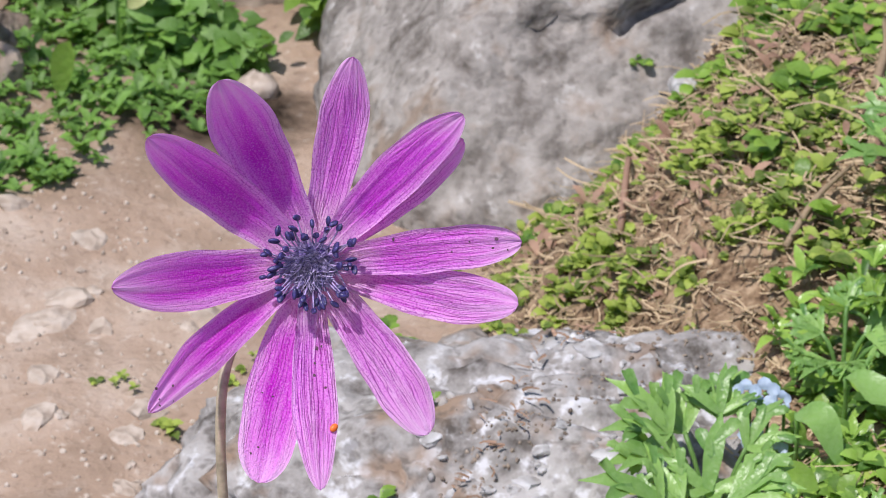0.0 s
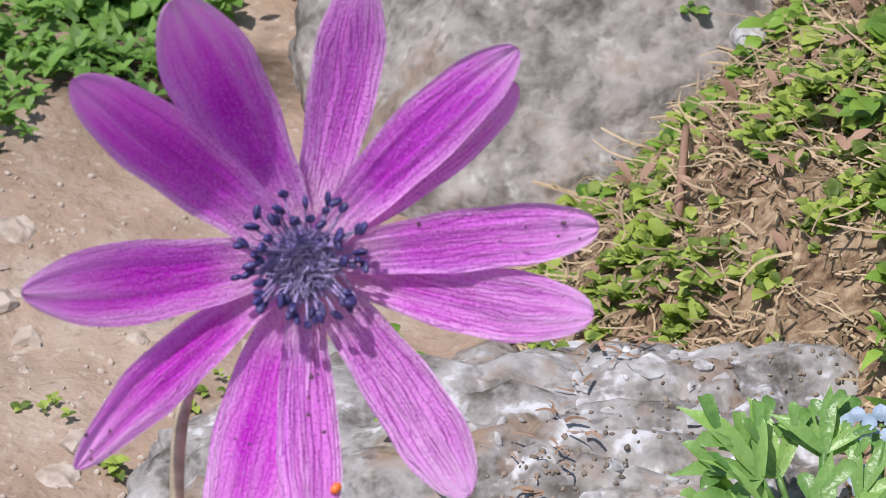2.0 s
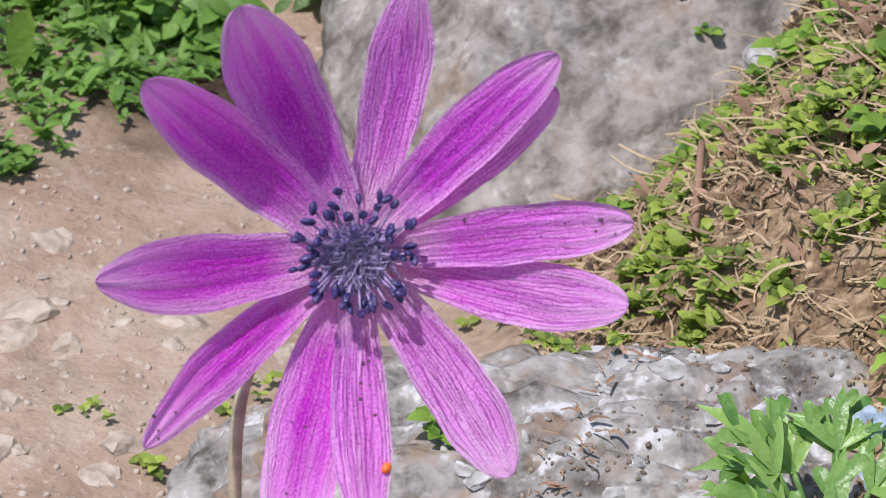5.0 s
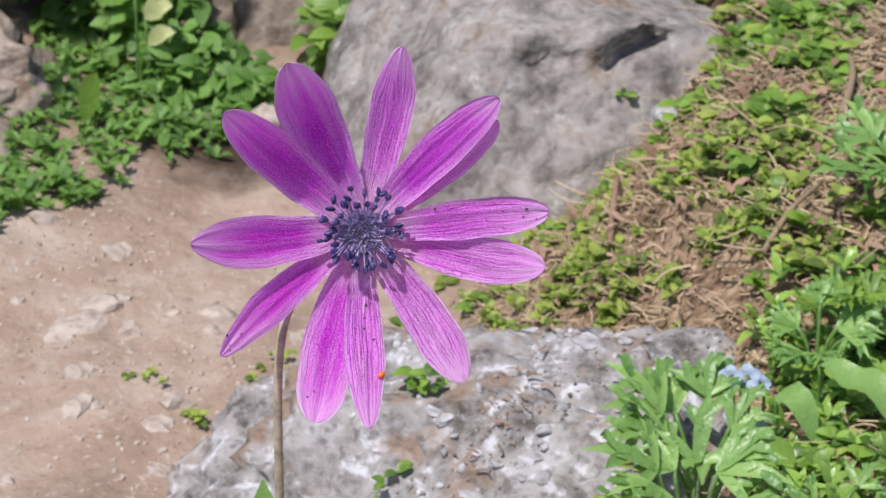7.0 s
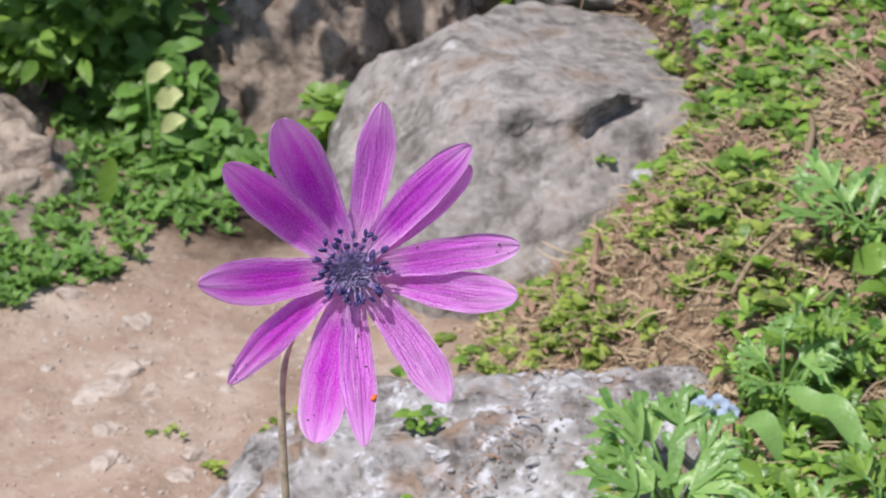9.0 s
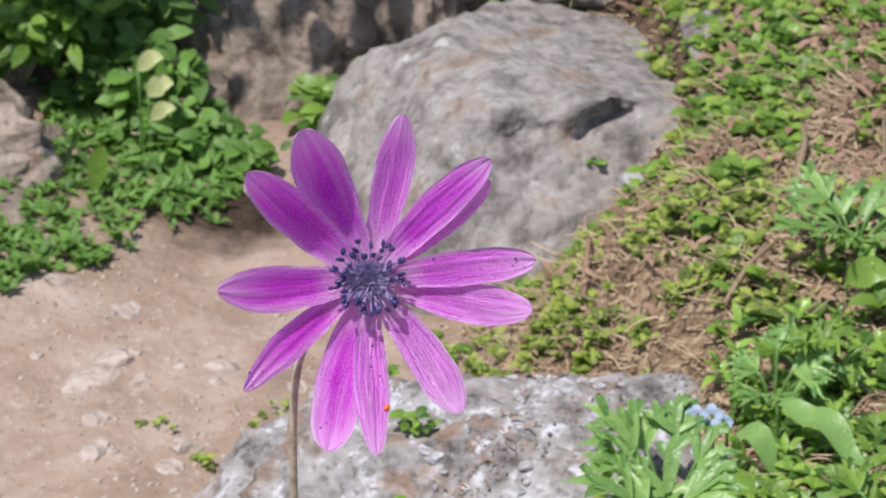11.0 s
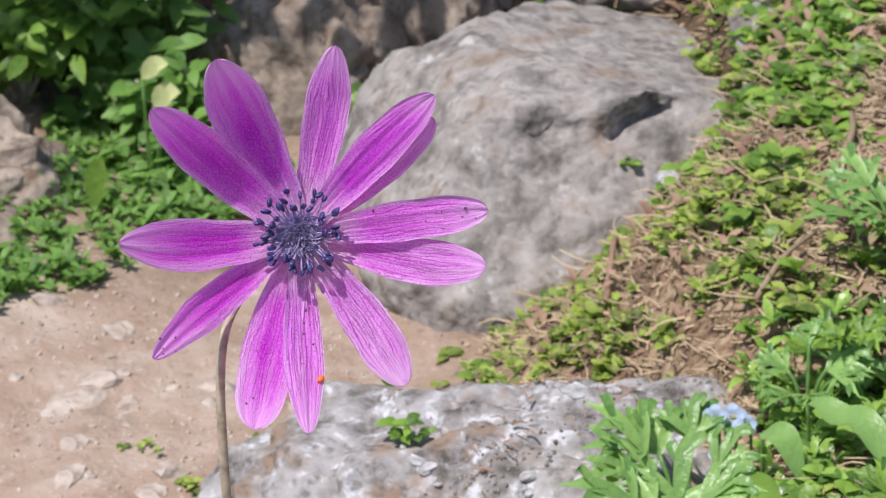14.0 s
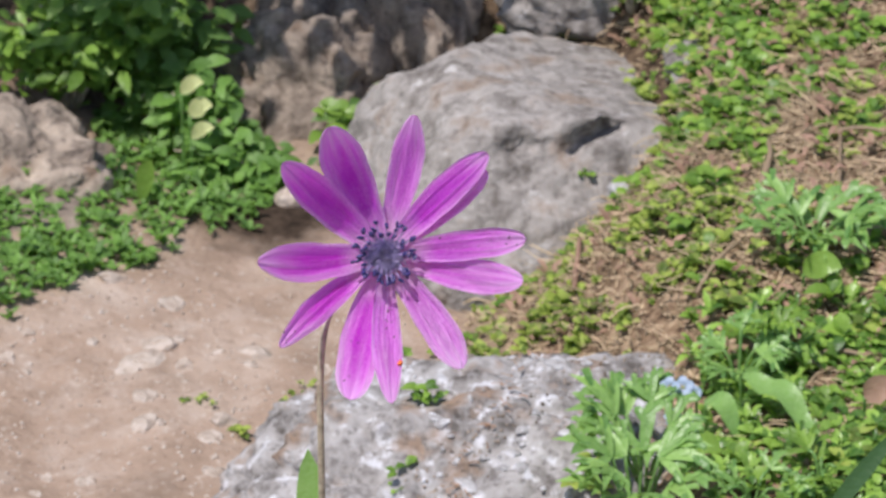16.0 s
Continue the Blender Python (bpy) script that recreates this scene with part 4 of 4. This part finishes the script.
def blue_flower(x, y, z, seed, size):
    rnd = random.Random(seed)
    top = new("blue_flower")
    top.location = (x, y, z)
    tagged(top, "small pale blue flower half hidden among cut leaves", "flower", "pale blue flowers")
    up = Vector((rnd.uniform(-0.3, 0.3), -0.75, 0.65)).normalized()
    e1 = up.cross(Vector((1, 0, 0))).normalized()
    e2 = up.cross(e1)
    for k in range(5):
        a = k * 1.2566 + rnd.uniform(-0.2, 0.2)
        d = e1 * math.cos(a) + e2 * math.sin(a)
        verts, faces = [], []
        blade(verts, faces, bez([d * 0.0006, d * size * 0.6 + up * 0.0006, d * size], 6), up, size * 0.85, oval, 0.25)
        p = from_lists("petal", verts, faces, BLUE)
        p.parent = top
    bm = bmesh.new()
    tube(bm, bez([Vector((0, 0, 0)), Vector((0.001, 0.002, -0.004)), Vector((0.001, 0.003, height(x, y) - z - 0.002))], 6), 0.0004, 5)
    part("stalk", bm, FRESH, top)


for k, (x, y, z, s) in enumerate(((0.0836, 0.060, 0.0686, 0.0032), (0.0876, 0.062, 0.0674, 0.0036), (0.0910, 0.061, 0.0660, 0.0026), (0.0846, 0.054, 0.0616, 0.0029), (0.0898, 0.052, 0.0590, 0.0031))):
    blue_flower(x, y, z, 60 + k, s)


def stick(name, pts, r, label, material=STRAW):
    bm = bmesh.new()
    p0 = Vector(pts[0])
    tube(bm, bez([Vector(p) - p0 for p in pts], 12), r, 7, 0.6)
    ob = obj(name, bm, material)
    ob.location = p0
    return tagged(ob, label, "stalk")


def lying(*points):
    """Points on the ground, a little above it."""
    return [(x, y, height(x, y) + up) for x, y, up in points]


stick("dry_stalk", lying((0.142, 0.167, 0.004), (0.145, 0.195, 0.007), (0.148, 0.226, 0.005)), 0.0008, "long pale dry stalk leaning on the bank")
stick("dry_stalk", lying((0.147, 0.226, 0.005), (0.156, 0.224, 0.006), (0.168, 0.218, 0.004)), 0.0008, "bent pale straw on the bank")
stick("dry_stalk", lying((0.143, 0.160, 0.004), (0.152, 0.161, 0.005), (0.162, 0.158, 0.003)), 0.0009, "thick pale straw lying across the bank")
stick("dry_stalk", lying((0.119, 0.186, 0.003), (0.123, 0.205, 0.006), (0.124, 0.224, 0.003)), 0.0012, "brown bent dead stalk on the bank")
stick("dry_stalk", lying((0.095, 0.124, 0.003), (0.102, 0.134, 0.006), (0.111, 0.150, 0.003)), 0.0009, "brown dead stalk in the creeper")
stick("dry_stalk", lying((0.0585, 0.163, 0.004), (0.0605, 0.185, 0.010), (0.0615, 0.204, 0.004)), 0.0010, "reddish-brown dead stem beside the boulder", DEAD)
stick("dry_stalk", lying((0.128, 0.095, 0.004), (0.137, 0.094, 0.005), (0.149, 0.092, 0.004)), 0.0010, "pale broken straw on the bank")

# ---------------------------------------------------------------- stones


def pebble_mesh(seed, size):
    rnd = random.Random(seed)
    bm = bmesh.new()
    bmesh.ops.create_icosphere(bm, subdivisions=2, radius=1)
    off = Vector((seed * 2.3, seed, 0))
    for v in bm.verts:
        v.co = v.co * (1 + 0.38 * noise.noise(v.co * 1.3 + off) + 0.14 * noise.cell(v.co * 1.6 + off))
        v.co.z *= 0.6
    me = bpy.data.meshes.new("pebble")
    bm.to_mesh(me)
    bm.free()
    for v in me.vertices:
        v.co = v.co * size
    return me


def pebbles(n, seed, inside, box, lo, hi, material, label, group, surface=None, sunk=0.12):
    rnd = random.Random(seed)
    shapes = [pebble_mesh(seed * 10 + k, (lo + hi) / 2) for k in range(5)]
    for me in shapes:
        me.materials.append(material)
    for x, y, z in scatter(n, seed, inside, box):
        if surface:
            z = surface(x, y)
            if z is None:
                continue
        r = rnd.uniform(lo, hi) * rnd.uniform(0.6, 1.0)
        ob = new("pebble", rnd.choice(shapes))
        ob.matrix_world = pose(x, y, z - r * sunk, rnd.uniform(-15, 15), rnd.uniform(-15, 15), rnd.uniform(0, 360)) @ Matrix.Diagonal((*(Vector((rnd.uniform(0.9, 1.5), 1, rnd.uniform(0.7, 1.1))) * (2 * r / (lo + hi))), 1))
        tagged(ob, label, "pebble", group)


def rock_top(x, y):
    """The pale rock's surface under a point."""
    hit, at, _, _ = PALE.ray_cast(Vector((x, y, 0.2)) - PALE.location, Vector((0, 0, -1)))
    return at.z + PALE.location.z if hit else None


PALE = bpy.data.objects["boulder.001"]
pebbles(48, 71, lambda x, y: off_shade_patch(x, y) * step(0.01, -0.03, x) * (0.3 + 0.7 * patchy(x, y, 18, -0.1, 0.2, 9)), (-0.15, 0.01, 0.06, 0.30), 0.0015, 0.0036, PEBBLE_WARM, "small pale brown pebble trodden into the path", "path pebbles")
pebbles(11, 75, lambda x, y: 1.0, (-0.13, -0.02, 0.09, 0.24), 0.003, 0.0065, PEBBLE_WARM, "flat pale stone set in the earth path", "path stones")
pebbles(100, 72, lambda x, y: patchy(x, y, 30, -0.2, 0.1, 4) * step(0.0, 0.03, x), (0.005, 0.105, 0.040, 0.140), 0.0012, 0.0042, PEBBLE, "small white stone chip on the pale rock", "white stone chips", rock_top, 0.36)
bm = bmesh.new()
bmesh.ops.create_icosphere(bm, subdivisions=3, radius=0.0042)
for v in bm.verts:
    v.co *= 1 + 0.25 * noise.noise(v.co * 260) + 0.06 * noise.noise(v.co * 900)
    v.co.z *= 0.8
white = obj("pebble", bm, PEBBLE)
BIG = bpy.data.objects["boulder"]
white.location = (0.0757, 0.2327, height(0.0757, 0.2327) + 0.0052)
tagged(white, "single white pebble lying between boulder and bank", "pebble")

# weeds that root in the cracks of the pale rock
for k, (x, y, n, s) in enumerate(((0.011, 0.078, 6, 0.0040), (0.033, 0.113, 7, 0.0036), (0.006, 0.130, 12, 0.0042), (0.060, 0.045, 6, 0.0042), (0.004, 0.055, 4, 0.0034), (0.018, 0.146, 12, 0.0038))):
    z = rock_top(x, y) or height(x, y)
    rnd = random.Random(80 + k)
    spots = [(x + rnd.gauss(0, 0.0025), y + rnd.gauss(0, 0.0025), z - 0.001 + rnd.uniform(0, 0.004)) for _ in range(n)]
    ob = sprigs("weed_tuft", "tuft of small green weeds rooted on the rock", CREEPER if k % 2 else GREEN, spots, s, 4, 90 + k, category="weeds")

crumbs(90, 38, lambda x, y: patchy(x, y, 45, -0.15, 0.2, 12), (0.0, 0.11, 0.04, 0.14), 0.0011, PEBBLE, "stone_grit", "fine white grit on the pale rock", rock_top)
straw("plant_litter", "reddish-brown dead stalks caught in a crevice across the pale rock", 80, 45, lambda x, y: step(0.0075, 0.001, abs(x - 0.0144 - 0.405 * (y - 0.0277))), (0.0, 0.075, 0.022, 0.14), 0.0034, "litter", rock_top, DEAD)
crumbs(420, 39, lambda x, y: step(0.45, 0.0, abs(y - 0.045 - 0.9 * (x - 0.01)) * 22), (0.0, 0.09, 0.03, 0.14), 0.00055, ROCK_TAN, "rock_litter", "brown crumbs of earth caught in a crevice of the pale rock", rock_top)
boulder("path_stone", (-0.083, 0.184, 0.0065), (0.008, 0.020, 0.0030), PEBBLE_WARM, "flat grey stone trodden into the earth path", 22, 0.2, 2.4, 4, turn=-25)
for k, (x, y) in enumerate(((-0.036, 0.140), (-0.047, 0.134), (-0.060, 0.150), (-0.030, 0.160))):
    rnd = random.Random(180 + k)
    spots = [(x + rnd.gauss(0, 0.003), y + rnd.gauss(0, 0.003), height(x, y)) for _ in range(5)]
    sprigs("weed_tuft", "small faint green weed seedling in the trodden path", CREEPER, spots, 0.0028, 4, 190 + k, category="weeds")
boulder("path_stone", (-0.0385, 0.303, 0.010), (0.0055, 0.0050, 0.0045), PEBBLE_WARM, "rounded tan stone at the end of the path", 25, 0.2, 2.4, 3)
for k, (x, y) in enumerate(((0.0640, 0.252), (0.0900, 0.318))):
    hit, at, _, _ = BIG.ray_cast(Vector((x, y, 0.2)) - BIG.location, Vector((0, 0, -1)))
    z = max(at.z + BIG.location.z if hit else 0.0, height(x, y))
    rnd = random.Random(280 + k)
    spots = [(x + rnd.gauss(0, 0.0014), y + rnd.gauss(0, 0.0014), z - 0.0008) for _ in range(4)]
    sprigs("weed_tuft", "tiny green weed rooted in a pit of the boulder", GREEN, spots, 0.0028, 4, 290 + k, category="weeds")
